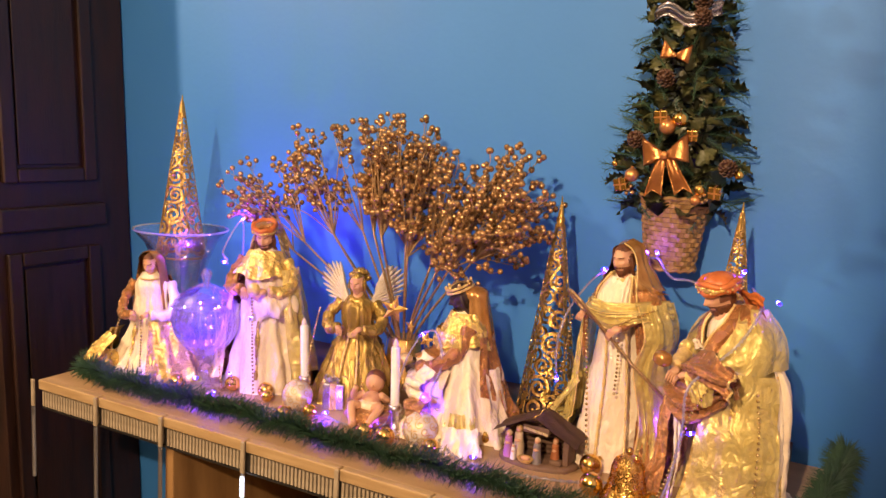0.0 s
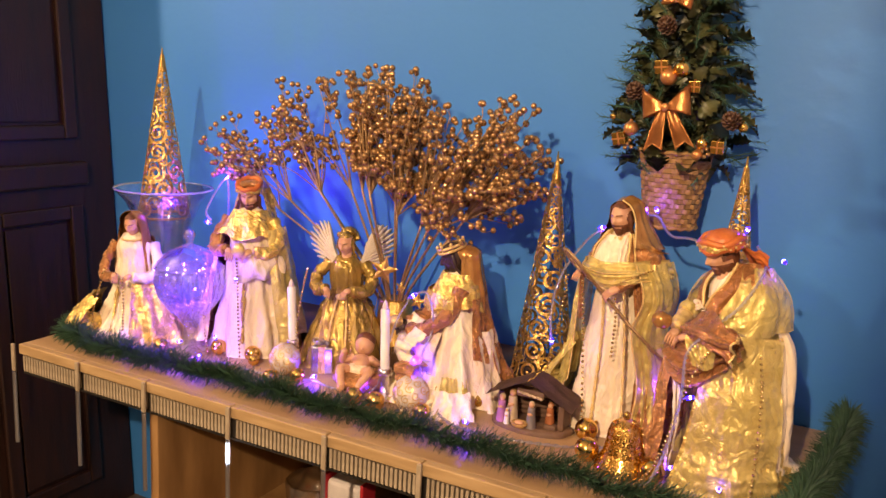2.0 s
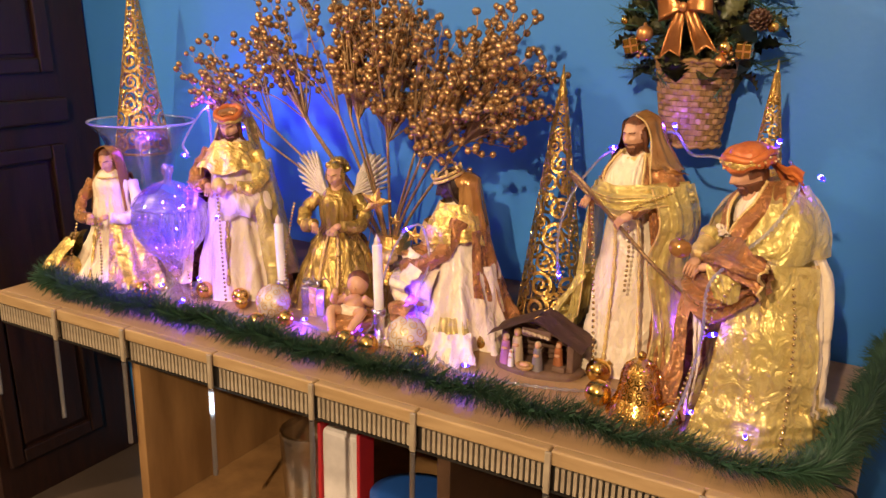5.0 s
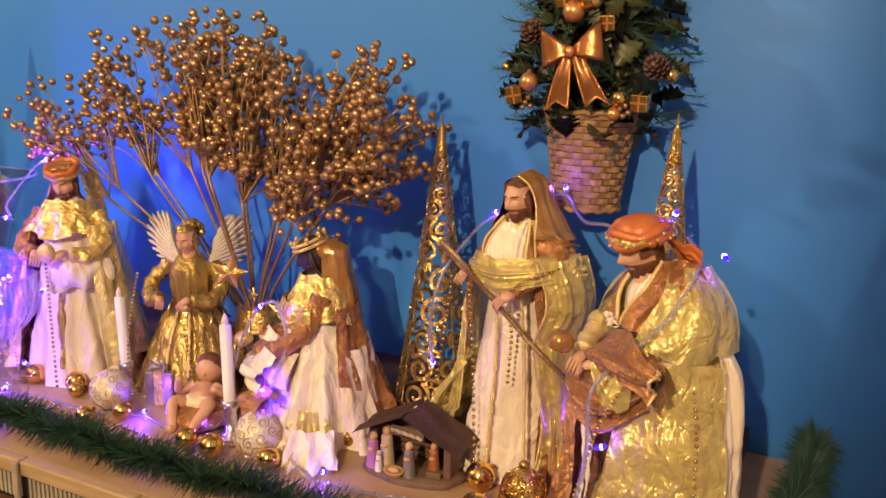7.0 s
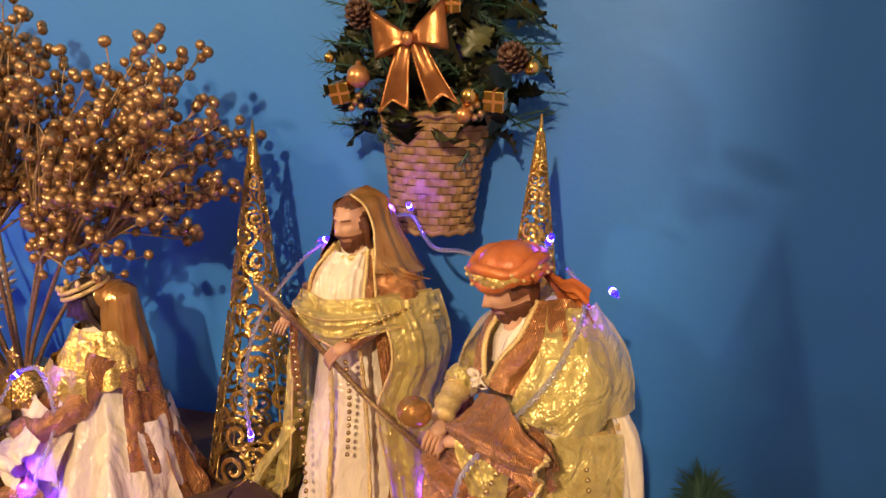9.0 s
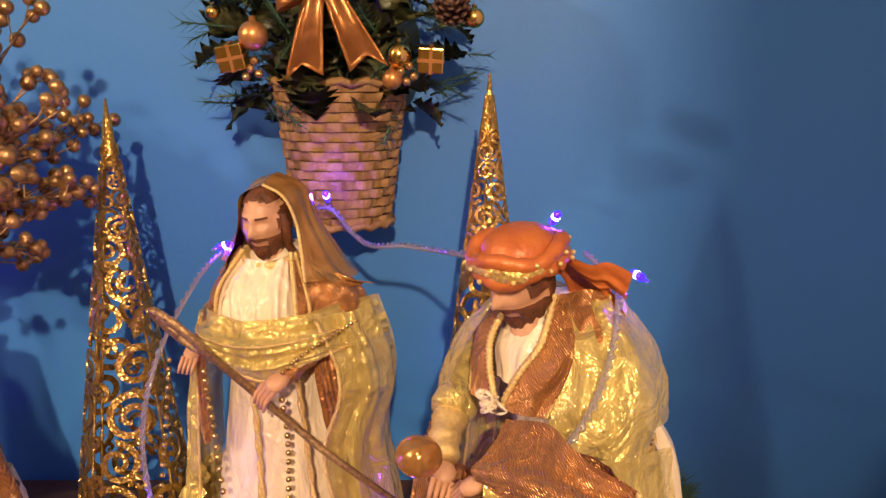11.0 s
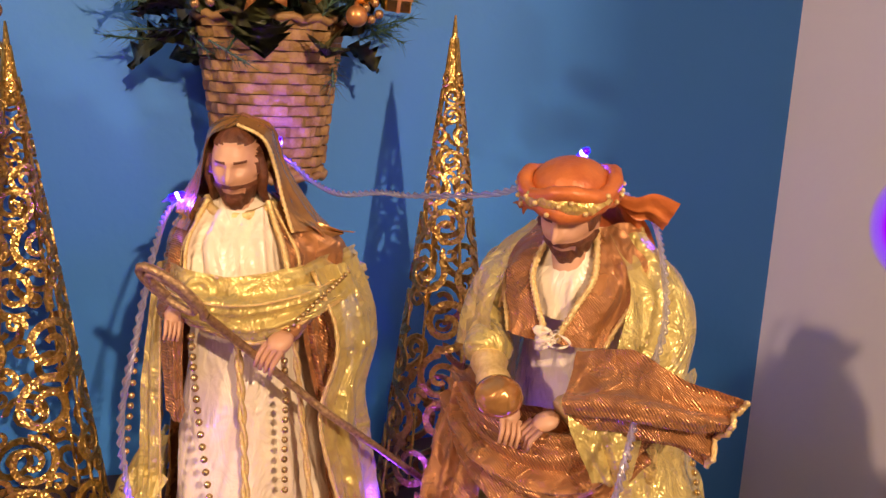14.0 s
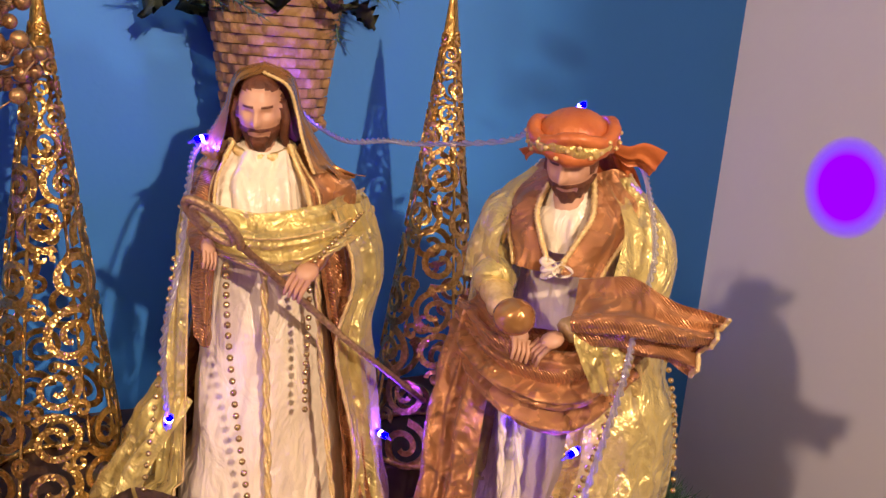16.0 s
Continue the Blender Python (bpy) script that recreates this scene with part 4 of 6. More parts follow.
    for k in range(3):
        tube(bm, [q((0.0300 + 0.0012 * k) * math.cos(a * 0.1309 + k), 0.004 + (0.0325 + 0.0012 * k) * math.sin(a * 0.1309 + k), 0.019 + 0.0062 * k + 0.0035 * math.sin(a * 0.45 + 2 * k)) for a in range(49)], [(0.0078 - 0.0008 * k) * (1 + 0.08 * math.sin(a * 1.9)) for a in range(49)], 9, (EXTRA, GOLD, EXTRA)[k])
    for k in range(26):
        ball(bm, q(0.0385 * math.cos(k * 0.2417), 0.004 + 0.041 * math.sin(k * 0.2417), 0.024 + 0.006 * math.sin(k * 1.9)), 0.0021, METAL, None, 8, 6)
    drape(bm, [[q(0.016, 0.028, 0.020), q(0.020, 0.036, 0.006)], [q(0.040, 0.032, 0.010), q(0.040, 0.036, -0.010)], [q(0.056, 0.034, 0.014), q(0.050, 0.040, -0.012)], [q(0.074, 0.036, 0.006), q(0.060, 0.042, -0.022)]], EXTRA, 1.2, 0.004, 0.6, 0.2, nu=16, nv=24)
    drape(bm, [[q(-0.004, 0.036, 0.012), q(0.016, 0.038, 0.010), q(0.032, 0.034, 0.010)], [q(0.004, 0.046, -0.020), q(0.026, 0.048, -0.022), q(0.048, 0.044, -0.020)], [q(0.008, 0.050, -0.060), q(0.032, 0.052, -0.066), q(0.058, 0.048, -0.056)]], EXTRA, 1.6, 0.005, 0.2)
    drape(bm, [[q(-0.024, 0.010, 0.010), q(-0.030, 0.020, 0.004)], [q(-0.040, 0.012, 0.008), q(-0.042, 0.022, -0.006)], [q(-0.050, 0.014, 0.004), q(-0.046, 0.024, -0.012)]], EXTRA, 1.0, 0.003, 0.4, nu=12, nv=14)
    ball(bm, (-0.012, -0.152, 0.262), 0.017, HOOD, None, 20, 14)
    for v in bm.verts:
        v.co.y = (v.co.y * 0.72 if v.co.y > 0 and v.co.z > 0.06 else v.co.y) - 0.06 * max(0, v.co.z - 0.22) + 0.012
    lift(bm, (0, 0.1, 0.17, 0.23, 0.30, 0.36, 0.47), (0, 0.008, 0.028, 0.042, 0.034, 0.013, 0.004))
    return finish(bm, "bowing_statue", *KING, "bowing robed king statue with orange turban and gold robe")


def standing_king():
    bm = bmesh.new()
    lathe(bm, [(0.0, 0.098), (0.04, 0.094), (0.10, 0.082), (0.17, 0.070), (0.23, 0.060), (0.28, 0.052), (0.315, 0.050), (0.345, 0.034), (0.355, 0.016)], 96, sx=0.95, sy=0.8, mat=SATIN, folds=7, depth=0.13, seed=1.9)
    wrapped(bm, 0.01, 0.345, -25, 202, lambda v: 0.122 - 0.060 * v - (0.03 * max(0, v - 0.87) / 0.13), BRONZE, 56, 22, 0.08, 6, 1.4, 1.0, 0.85)
    wrapped(bm, 0.03, 0.30, 170, 226, lambda v: 0.130 - 0.055 * v, ORG, 22, 18, 0.06, 9, 0.6, 1.0, 0.88)
    wrapped(bm, 0.05, 0.31, -45, 25, lambda v: 0.134 - 0.055 * v, ORG, 24, 18, 0.06, 8, 1.2, 1.0, 0.88)
    wrapped(bm, 0.29, 0.352, 140, 400, lambda v: 0.072 - 0.034 * v, GOLD, 44, 12, 0.07, 6, 0.3, 1.08, 0.98)
    wrapped(bm, 0.19, 0.255, 268, 340, lambda v: 0.080 + 0.012 * math.sin(3.1 * v), SATIN, 24, 12, 0.06, 5, 0.3, 1.05, 1.0)
    for e in (-1, 1):
        sleeve(bm, [(e * 0.052, 0.0, 0.325), (e * 0.074, -0.020, 0.285), (e * 0.066, -0.056, 0.258), (e * 0.034, -0.080, 0.262)], 0.017, 0.014, GOLD if e > 0 else BRONZE)
        palm(bm, (e * 0.022, -0.092, 0.262), 1.15, turn=-e * 0.6)
    ball(bm, (0.004, -0.102, 0.268), (0.016, 0.014, 0.018), METAL)
    fringe_cord(bm, [(0.004, -0.062, 0.22), (0.004, -0.070, 0.14), (0.006, -0.08, 0.04)], 0.003, GOLD)
    c = (0, -0.012, 0.383)
    q = head(bm, c, 1.0, tilt=22)
    for k in range(2):
        tube(bm, [q(0.027 * math.cos(a * 0.2618), 0.004 + 0.030 * math.sin(a * 0.2618), 0.022 + 0.008 * k + 0.002 * math.sin(a * 1.7)) for a in range(25)], 0.0062, 8, (GOLD, EXTRA)[k])
    ball(bm, q(0, 0.005, 0.028), (0.025, 0.027, 0.012), BRONZE)
    for e in (-1, 1):
        grid(bm, lambda u, v, e=e: Vector((e * (0.026 + 0.022 * u + 0.006 * math.sin(8 * v)), -0.006 + 0.05 * v, 0.398 - 0.085 * u)), 12, 10, GOLD)
    return finish(bm, "standing_statue", -1.358, -0.225, 22, "standing crowned king statue in cream satin holding a gift")


def seated_mother():
    bm = bmesh.new()
    lathe(bm, [(0.0, 0.128), (0.02, 0.122), (0.06, 0.088), (0.11, 0.062), (0.16, 0.050), (0.205, 0.045), (0.235, 0.046), (0.258, 0.030), (0.268, 0.014)], 96, sx=1.0, sy=0.8, mat=SATIN, folds=9, depth=0.16, seed=0.2)
    wrapped(bm, 0.0, 0.15, -78, 62, lambda v: 0.150 - 0.070 * v, GOLD, 36, 16, 0.09, 8, 0.7)
    wrapped(bm, 0.0, 0.11, 150, 232, lambda v: 0.155 - 0.05 * v + 0.02 * math.sin(3 * v), GOLD, 34, 16, 0.10, 9, 1.7)
    wrapped(bm, 0.0, 0.255, 20, 160, lambda v: 0.105 - 0.060 * v, BRONZE, 40, 16, 0.06, 6, 0.2)
    for e in (-1, 1):
        sleeve(bm, [(e * 0.046, 0.0, 0.240), (e * 0.066, -0.020, 0.195), (e * 0.058, -0.052, 0.165), (e * 0.022, -0.075, 0.170)], 0.0145, 0.012, SATIN if e > 0 else BRONZE)
        palm(bm, (e * 0.016, -0.084, 0.172), 0.95, turn=-e * 0.6)
        fringe_cord(bm, [(e * 0.022, -0.050, 0.15), (e * 0.026, -0.066, 0.09), (e * 0.03, -0.09, 0.03)], 0.0026, GOLD)
    tube(bm, [(0.028 * math.cos(a * 0.35), -0.006 + 0.03 * math.sin(a * 0.35), 0.258 - 0.006) for a in range(9, 18)], 0.0028, 6, METAL)
    head(bm, (0, -0.010, 0.288), 0.88, beard=False, tilt=22, turn=-10)
    hood(bm, (0, -0.007, 0.289), 0.92, HOOD, 0.13, 15, 0.7, -10)
    ball(bm, (-0.108, -0.050, 0.034), (0.046, 0.040, 0.033), GOLD, None, 28, 18)
    return finish(bm, "kneeling_statue", -1.655, -0.315, 25, "kneeling robed mother statue in cream satin and gold skirt")


def angel():
    bm = bmesh.new()
    lathe(bm, [(0.0, 0.105), (0.04, 0.100), (0.09, 0.082), (0.14, 0.058), (0.175, 0.040), (0.20, 0.043), (0.235, 0.042), (0.256, 0.026), (0.266, 0.012)], 96, sx=0.95, sy=0.85, mat=GOLD, folds=11, depth=0.12, seed=0.9)
    wrapped(bm, 0.13, 0.165, 0, 360, lambda v: 0.062 - 0.020 * v, GOLD, 50, 8, 0.10, 9, 0.2)
    for e in (-1, 1):
        sleeve(bm, [(e * 0.040, 0.0, 0.242), (e * 0.066, -0.016, 0.215), (e * 0.058, -0.050, 0.190), (e * 0.028, -0.078, 0.195)], 0.016, 0.014, GOLD)
        palm(bm, (e * 0.024, -0.088, 0.197), 0.9, turn=-e * 0.6)
        for row in range(3):
            for k in range(10):
                a = radians(-4 + 8.0 * k)
                ln = (0.070 + 0.028 * math.sin(0.35 * k)) * (1 - 0.26 * row)
                root = Vector((e * (0.020 + 0.002 * k), 0.030 - 0.005 * row, 0.232 + 0.004 * k))
                d = Vector((e * math.cos(a), 0.22, 0.25 + math.sin(a) * 0.8)).normalized()
                tube(bm, [root, root + d * ln * 0.35, root + d * ln * 0.65, root + d * ln * 0.9, root + d * ln], [0.005, 0.0115, 0.0130, 0.0105, 0.003], 8, EXTRA, 0.3)
        fringe_cord(bm, [(e * 0.010, -0.040, 0.17), (e * 0.018, -0.065, 0.11), (e * 0.022, -0.085, 0.05)], 0.0026, METAL)
    ball(bm, (0, -0.046, 0.172), (0.014, 0.008, 0.008), METAL)
    head(bm, (0, -0.012, 0.292), 0.86, hair=GOLD, beard=False, tilt=18, turn=-14)
    for k in range(26):
        a, b = k * 2.4, 0.2 + 0.05 * k
        if math.sin(a) < -0.2 and b > 0.55:
            continue
        ball(bm, (0.023 * math.cos(a) * math.sin(b), 0.002 + 0.022 * math.sin(a) * math.sin(b), 0.296 + 0.026 * math.cos(b)), 0.0075, GOLD, None, 8, 6)
    return finish(bm, "angel_statue", -1.118, -0.165, 20, "gold dressed angel statue with pale feathered wings", MATS[:3] + [M_ANGEL] + MATS[4:6] + [M_PEARL, M_TRIM, M_HOOD])


def kneeling_king():
    bm = bmesh.new()
    lathe(bm, [(0.0, 0.128), (0.025, 0.126), (0.05, 0.112), (0.09, 0.096), (0.13, 0.080), (0.17, 0.063), (0.215, 0.054), (0.245, 0.050), (0.268, 0.032), (0.278, 0.015)], 96, sx=0.98, sy=0.92, mat=SATIN, folds=8, depth=0.15, seed=0.4)
    wrapped(bm, 0.0, 0.07, 170, 330, lambda v: 0.165 - 0.05 * v, SATIN, 60, 10, 0.10, 11, 0.4)
    wrapped(bm, 0.02, 0.13, 50, 110, lambda v: 0.150 - 0.05 * v, BRONZE, 30, 14, 0.09, 8, 1.5)
    wrapped(bm, 0.0, 0.16, 30, 120, lambda v: 0.140 - 0.05 * v, SATIN, 34, 14, 0.06, 7, 0.5)
    wrapped(bm, 0.205, 0.275, 130, 410, lambda v: 0.074 - 0.036 * v, GOLD, 46, 12, 0.06, 7, 0.5, 1.0, 0.95)
    wrapped(bm, 0.185, 0.235, 200, 345, lambda v: 0.070 + 0.008 * math.sin(3.1 * v), GOLD, 40, 10, 0.05, 6, 1.5, 1.0, 0.95)
    for e in (-1, 1):
        sleeve(bm, [(e * 0.046, 0.0, 0.245), (e * 0.060, -0.022, 0.200), (e * 0.054, -0.066, 0.160), (e * 0.026, -0.104, 0.150)], 0.018, 0.014, BRONZE)
        palm(bm, (e * 0.018, -0.120, 0.150), 1.05, EXTRA, -e * 0.6)
    ball(bm, (0, -0.135, 0.158), (0.018, 0.016, 0.014), METAL)
    c = (0, -0.016, 0.304)
    q = head(bm, c, 0.98, skin=EXTRA, hair=EXTRA, tilt=24)
    tube(bm, [q(0.028 * math.cos(a * 0.262), 0.003 + 0.031 * math.sin(a * 0.262), 0.020) for a in range(25)], 0.0032, 8, METAL)
    tube(bm, [q(0.027 * math.cos(a * 0.262), 0.003 + 0.030 * math.sin(a * 0.262), 0.028) for a in range(25)], 0.0032, 8, METAL)
    for k in range(8):
        ball(bm, q(0.027 * math.cos(k * 0.785), 0.003 + 0.030 * math.sin(k * 0.785), 0.034), (0.0035, 0.0035, 0.005), METAL, None, 8, 6)
    hood(bm, (0, 0.014, 0.302), 0.86, HOOD, 0.125, 22, 0.7)
    # cowl of gold cloth, puffed satin over the lap, ruffles round the hem
    for k in range(3):
        drape(bm, [[(-0.046, -0.006, 0.268 - 0.014 * k), (0, -0.046 - 0.008 * k, 0.248 - 0.018 * k), (0.046, -0.006, 0.268 - 0.014 * k)], [(-0.054, -0.010, 0.248 - 0.014 * k), (0, -0.060 - 0.008 * k, 0.232 - 0.018 * k), (0.054, -0.010, 0.248 - 0.014 * k)]], GOLD, 1.0, 0.004, k, 0.2, True, 40, 12)
    for k, (x, z) in enumerate(((-0.035, 0.135), (0.040, 0.125), (0.0, 0.085), (0.070, 0.075), (-0.075, 0.080))):
        drape(bm, [[(x - 0.050, -0.070, z + 0.030), (x, -0.092, z + 0.034), (x + 0.050, -0.070, z + 0.030)], [(x - 0.056, -0.102, z + 0.006), (x, -0.132, z), (x + 0.056, -0.102, z + 0.004)], [(x - 0.046, -0.098, z - 0.026), (x, -0.120, z - 0.034), (x + 0.046, -0.098, z - 0.028)]], SATIN if k != 3 else BRONZE, 2.0, 0.007, 1.3 * k, 0.3, True, 34, 22)
    for k in range(2):
        wrapped(bm, 0.0, 0.050 + 0.020 * k, 165, 370, lambda v, k=k: 0.178 - 0.030 * k - 0.040 * v, (SATIN, ORG)[k], 120, 10, 0.07, 15 + 4 * k, 0.4 + k)
    wrapped(bm, 0.10, 0.23, 20, 90, lambda v: 0.100 - 0.030 * v, BRONZE, 34, 16, 0.07, 6, 0.4)
    wrapped(bm, 0.10, 0.155, 205, 330, lambda v: 0.105 - 0.03 * v + 0.012 * math.sin(3.1 * v), SATIN, 50, 16, 0.05, 7, 0.8, 1.0, 1.0)
    wrapped(bm, 0.0, 0.035, 180, 345, lambda v: 0.170 - 0.03 * v, ORG, 70, 8, 0.09, 13, 1.4)
    return finish(bm, "kneeling_statue", -0.808, -0.185, -58, "kneeling dark faced crowned king statue in white satin", MATS[:6] + [M_DARKSKIN, M_TRIM, M_HOOD])


def infant():
    bm = bmesh.new()
    ball(bm, (0, 0, 0.062), (0.018, 0.019, 0.020), SKIN)
    ball(bm, (0, 0.004, 0.068), (0.0185, 0.018, 0.017), HAIR)
    ball(bm, (0, -0.018, 0.060), (0.003, 0.003, 0.003), SKIN, None, 8, 6)
    ball(bm, (0, -0.022, 0.034), (0.019, 0.022, 0.017), SKIN)
    ball(bm, (0, -0.038, 0.026), (0.021, 0.017, 0.014), SATIN)
    for e in (-1, 1):
        tube(bm, smooth_line([(e * 0.016, -0.016, 0.042), (e * 0.032, -0.030, 0.040), (e * 0.024, -0.045, 0.052 + 0.012 * (e < 0))], 5), [0.0078, 0.005], 8, SKIN)
        tube(bm, smooth_line([(e * 0.011, -0.042, 0.024), (e * 0.026, -0.062, 0.034), (e * 0.016, -0.088, 0.010 + 0.006 * (e > 0)), (e * 0.018, -0.096, 0.012)], 6), [0.0105, 0.005], 8, SKIN)
    lathe(bm, [(0.0, 0.048), (0.012, 0.056), (0.022, 0.052), (0.026, 0.03)], 30, c=(0, -0.025, 0.0), sx=0.85, sy=1.1, mat=BRONZE, folds=9, depth=0.10, fade=1)
    for v in bm.verts:
        v.co *= 1.22
    return finish(bm, "infant_statue", -1.002, -0.255, 18, "small bare infant statue lying on brown cloth", z=TOP + 0.012)


standing_shepherd()
bowing_king()
standing_king()
seated_mother()
angel()
kneeling_king()
infant()


def crook():
    th = empty("shepherd_crook", 0, 0, 0)
    bm = bmesh.new()
    a, b = Vector((-0.506, -0.252, 1.078)), Vector((-0.325, -0.236, 0.912))
    tube(bm, [a, a.lerp(b, 0.5) + Vector((0, -0.004, -0.004)), b], [0.0036, 0.003], 8)
    part("shaft", bm, M_STEM, th)
    bm = bmesh.new()
    c, d = Vector((-0.532, -0.254, 1.100)), (b - a).normalized()
    s = Vector((0.2, -0.75, 0.6)).normalized()
    pts = []
    for i in range(34):
        t = i / 33
        r = 0.032 * (1 - 0.45 * t)
        w = 2 * math.pi * 1.75 * t
        pts.append(c + d * r * math.cos(w) + s * r * 0.5 * math.sin(w))
    tube(bm, [a] + pts, [0.0036] + [0.0036] * 34, 8)
    part("hook", bm, M_STEM, th)
    tagged(th, "bronze coloured shepherd's crook held by the statue", "crook")


crook()


# ---- gold berry branches ----
def berry_branches():
    th = empty("berry_branches", -1.03, -0.085, TOP + 0.045)
    rnd = random.Random(7)
    o = Vector((-1.03, -0.085, TOP + 0.045))
    bm = bmesh.new()
    lathe(bm, [(0.0, 0.036), (0.06, 0.044), (0.11, 0.040), (0.112, 0.034)], 24)
    part("pot", bm, M_GLIT, th, "gold glitter pot")
    hi = lambda x: float(np.interp(x, [-1.62, -1.5, -1.40, -1.25, -1.1, -0.95, -0.82, -0.70, -0.62], [1.21, 1.29, 1.36, 1.43, 1.46, 1.44, 1.38, 1.41, 1.29]))  # noqa: E731
    lo = lambda x: float(np.interp(x, [-1.62, -1.4, -1.2, -1.05, -0.85, -0.72, -0.62], [1.12, 1.19, 1.20, 1.19, 1.055, 1.11, 1.20]))  # noqa: E731
    mains = [-1.50, -1.42, -1.34, -1.27, -1.19, -1.12, -1.05, -0.99, -0.93, -0.87, -0.81, -0.76, -0.70]
    forks = []
    for x in mains:
        y = rnd.uniform(-0.20, -0.09)
        f = Vector((-1.03 + (x + 1.03) * 0.62, y, TOP + 0.045 + (0.5 * (hi(x) + lo(x)) - TOP - 0.045) * 0.70))
        bm = bmesh.new()
        p = smooth_line([Vector((0, 0, 0.03)), Vector(((x + 1.03) * 0.16, (y + 0.085) * 0.3, 0.15)), f - o], 7)
        tube(bm, p, [0.0042, 0.0026], 6)
        part("stem", bm, M_STEM, th)
        forks.append((x, f))
    berries = []
    for k in range(215):
        dense = k % 5 < 3
        x = rnd.uniform(-1.10, -0.66) if dense else rnd.uniform(-1.56, -0.66)
        x += rnd.uniform(-0.02, 0.02)
        e = Vector((x, rnd.uniform(-0.25, -0.05), lo(x) + (hi(x) - lo(x)) * (0.06 + 0.88 * (k * 0.618 % 1)) + rnd.uniform(-0.01, 0.012)))
        mx, f = min(forks, key=lambda q: abs(q[0] - x) + rnd.uniform(0, 0.05))
        d = (e - f)
        mid = f + d * 0.5 + Vector((0, rnd.uniform(-0.02, 0.02), 0.022))
        path = smooth_line([f - o, mid - o, e - o], 5)
        bm = bmesh.new()
        tube(bm, path, [0.0020, 0.0010], 5)
        n = rnd.randint(8, 12)
        tip = d.normalized()
        for j in range(n):
            s = 1 - 0.085 * (j // 2) * (0.35 / max(0.12, d.length)) ** 0.5
            q = f.lerp(e, s) + Vector((0, 0, 0.022 * 4 * s * (1 - s)))
            side = Vector((rnd.uniform(-1, 1), rnd.uniform(-1, 1), rnd.uniform(-0.7, 1))).normalized()
            b = q + side * rnd.uniform(0.010, 0.022) + tip * 0.012
            tube(bm, [q - o, b - o], 0.0007, 4)
            berries.append((b, rnd.uniform(0.0058, 0.0080)))
        part("twig", bm, M_STEM, th)
    berries.sort(key=lambda q: q[0].y)
    me = None
    for b, r in berries[:300]:
        if me is None:
            bm = bmesh.new()
            ball(bm, (0, 0, 0), 1, 0, None, 10, 7)
            ob = part("berry", bm, M_BERRY, th)
            me = ob.data
        else:
            ob = new("berry", me)
            ob.parent = th
        ob.location, ob.scale = b - o, (r, r, r)
    tagged(cluster("berry_cluster", [(b - o, r) for b, r in berries[300:]], M_BERRY, th), kind="stuff")
    tagged(th, "spreading bunch of glittery gold berry branches", "decoration")


berry_branches()


# ---- hanging basket with holly ----
def leaf_mesh():
    bm = bmesh.new()
    ln, n = 0.056, 9
    rows = []
    for i in range(n + 1):
        t = i / n
        w = 0.023 * math.sin(math.pi * min(1, t * 0.97 + 0.03)) ** 0.7 * (1.22 if i % 2 else 0.66)
        w = 0.0008 if i in (0, n) else w
        z = 0.010 * math.sin(math.pi * t)
        rows.append([bm.verts.new((-w, ln * t, z + 0.005 * (1 if i % 2 else -0.3))), bm.verts.new((0, ln * t, z - 0.002)), bm.verts.new((w, ln * t, z + 0.005 * (1 if i % 2 else -0.3)))])
    for a, b in zip(rows, rows[1:]):
        for k in range(2):
            bm.faces.new((a[k], a[k + 1], b[k + 1], b[k]))
    bmesh.ops.solidify(bm, geom=bm.faces[:], thickness=0.0006)
    return bm


def sprig_mesh(rnd, ln=0.06):
    bm = bmesh.new()
    tube(bm, [(0, 0, 0), (0, ln, 0.004)], 0.0012, 4)
    for k in range(44):
        t = k / 44
        a = k * 2.4
        p = Vector((0, ln * t, 0.004 * t))
        d = Vector((math.cos(a), 0.9, math.sin(a))).normalized() * (0.017 + rnd.uniform(0, 0.006))
        s = Vector((math.sin(a), 0, -math.cos(a))) * 0.0006
        u = [bm.verts.new(q) for q in (p - s, p + s, p + d)]
        bm.faces.new(u)
    return bm


def pinecone_mesh():
    bm = bmesh.new()
    ball(bm, (0, 0, 0.019), (0.011, 0.011, 0.019), 0, None, 10, 8)
    for k in range(56):
        t = (k + 0.5) / 56
        a = k * 2.39996
        r = 0.0185 * math.sin(math.pi * (0.12 + 0.80 * t)) ** 0.8
        z = 0.040 * t
        m = Matrix.Translation((r * 0.8 * math.cos(a), r * 0.8 * math.sin(a), z)) @ Matrix.Rotation(a, 4, "Z") @ Matrix.Rotation(-0.5 - 0.5 * t, 4, "Y") @ Matrix.Diagonal((0.0062, 0.0046, 0.0013, 1))
        bmesh.ops.create_icosphere(bm, subdivisions=1, radius=1, matrix=m)
    return bm


PINECONE = []


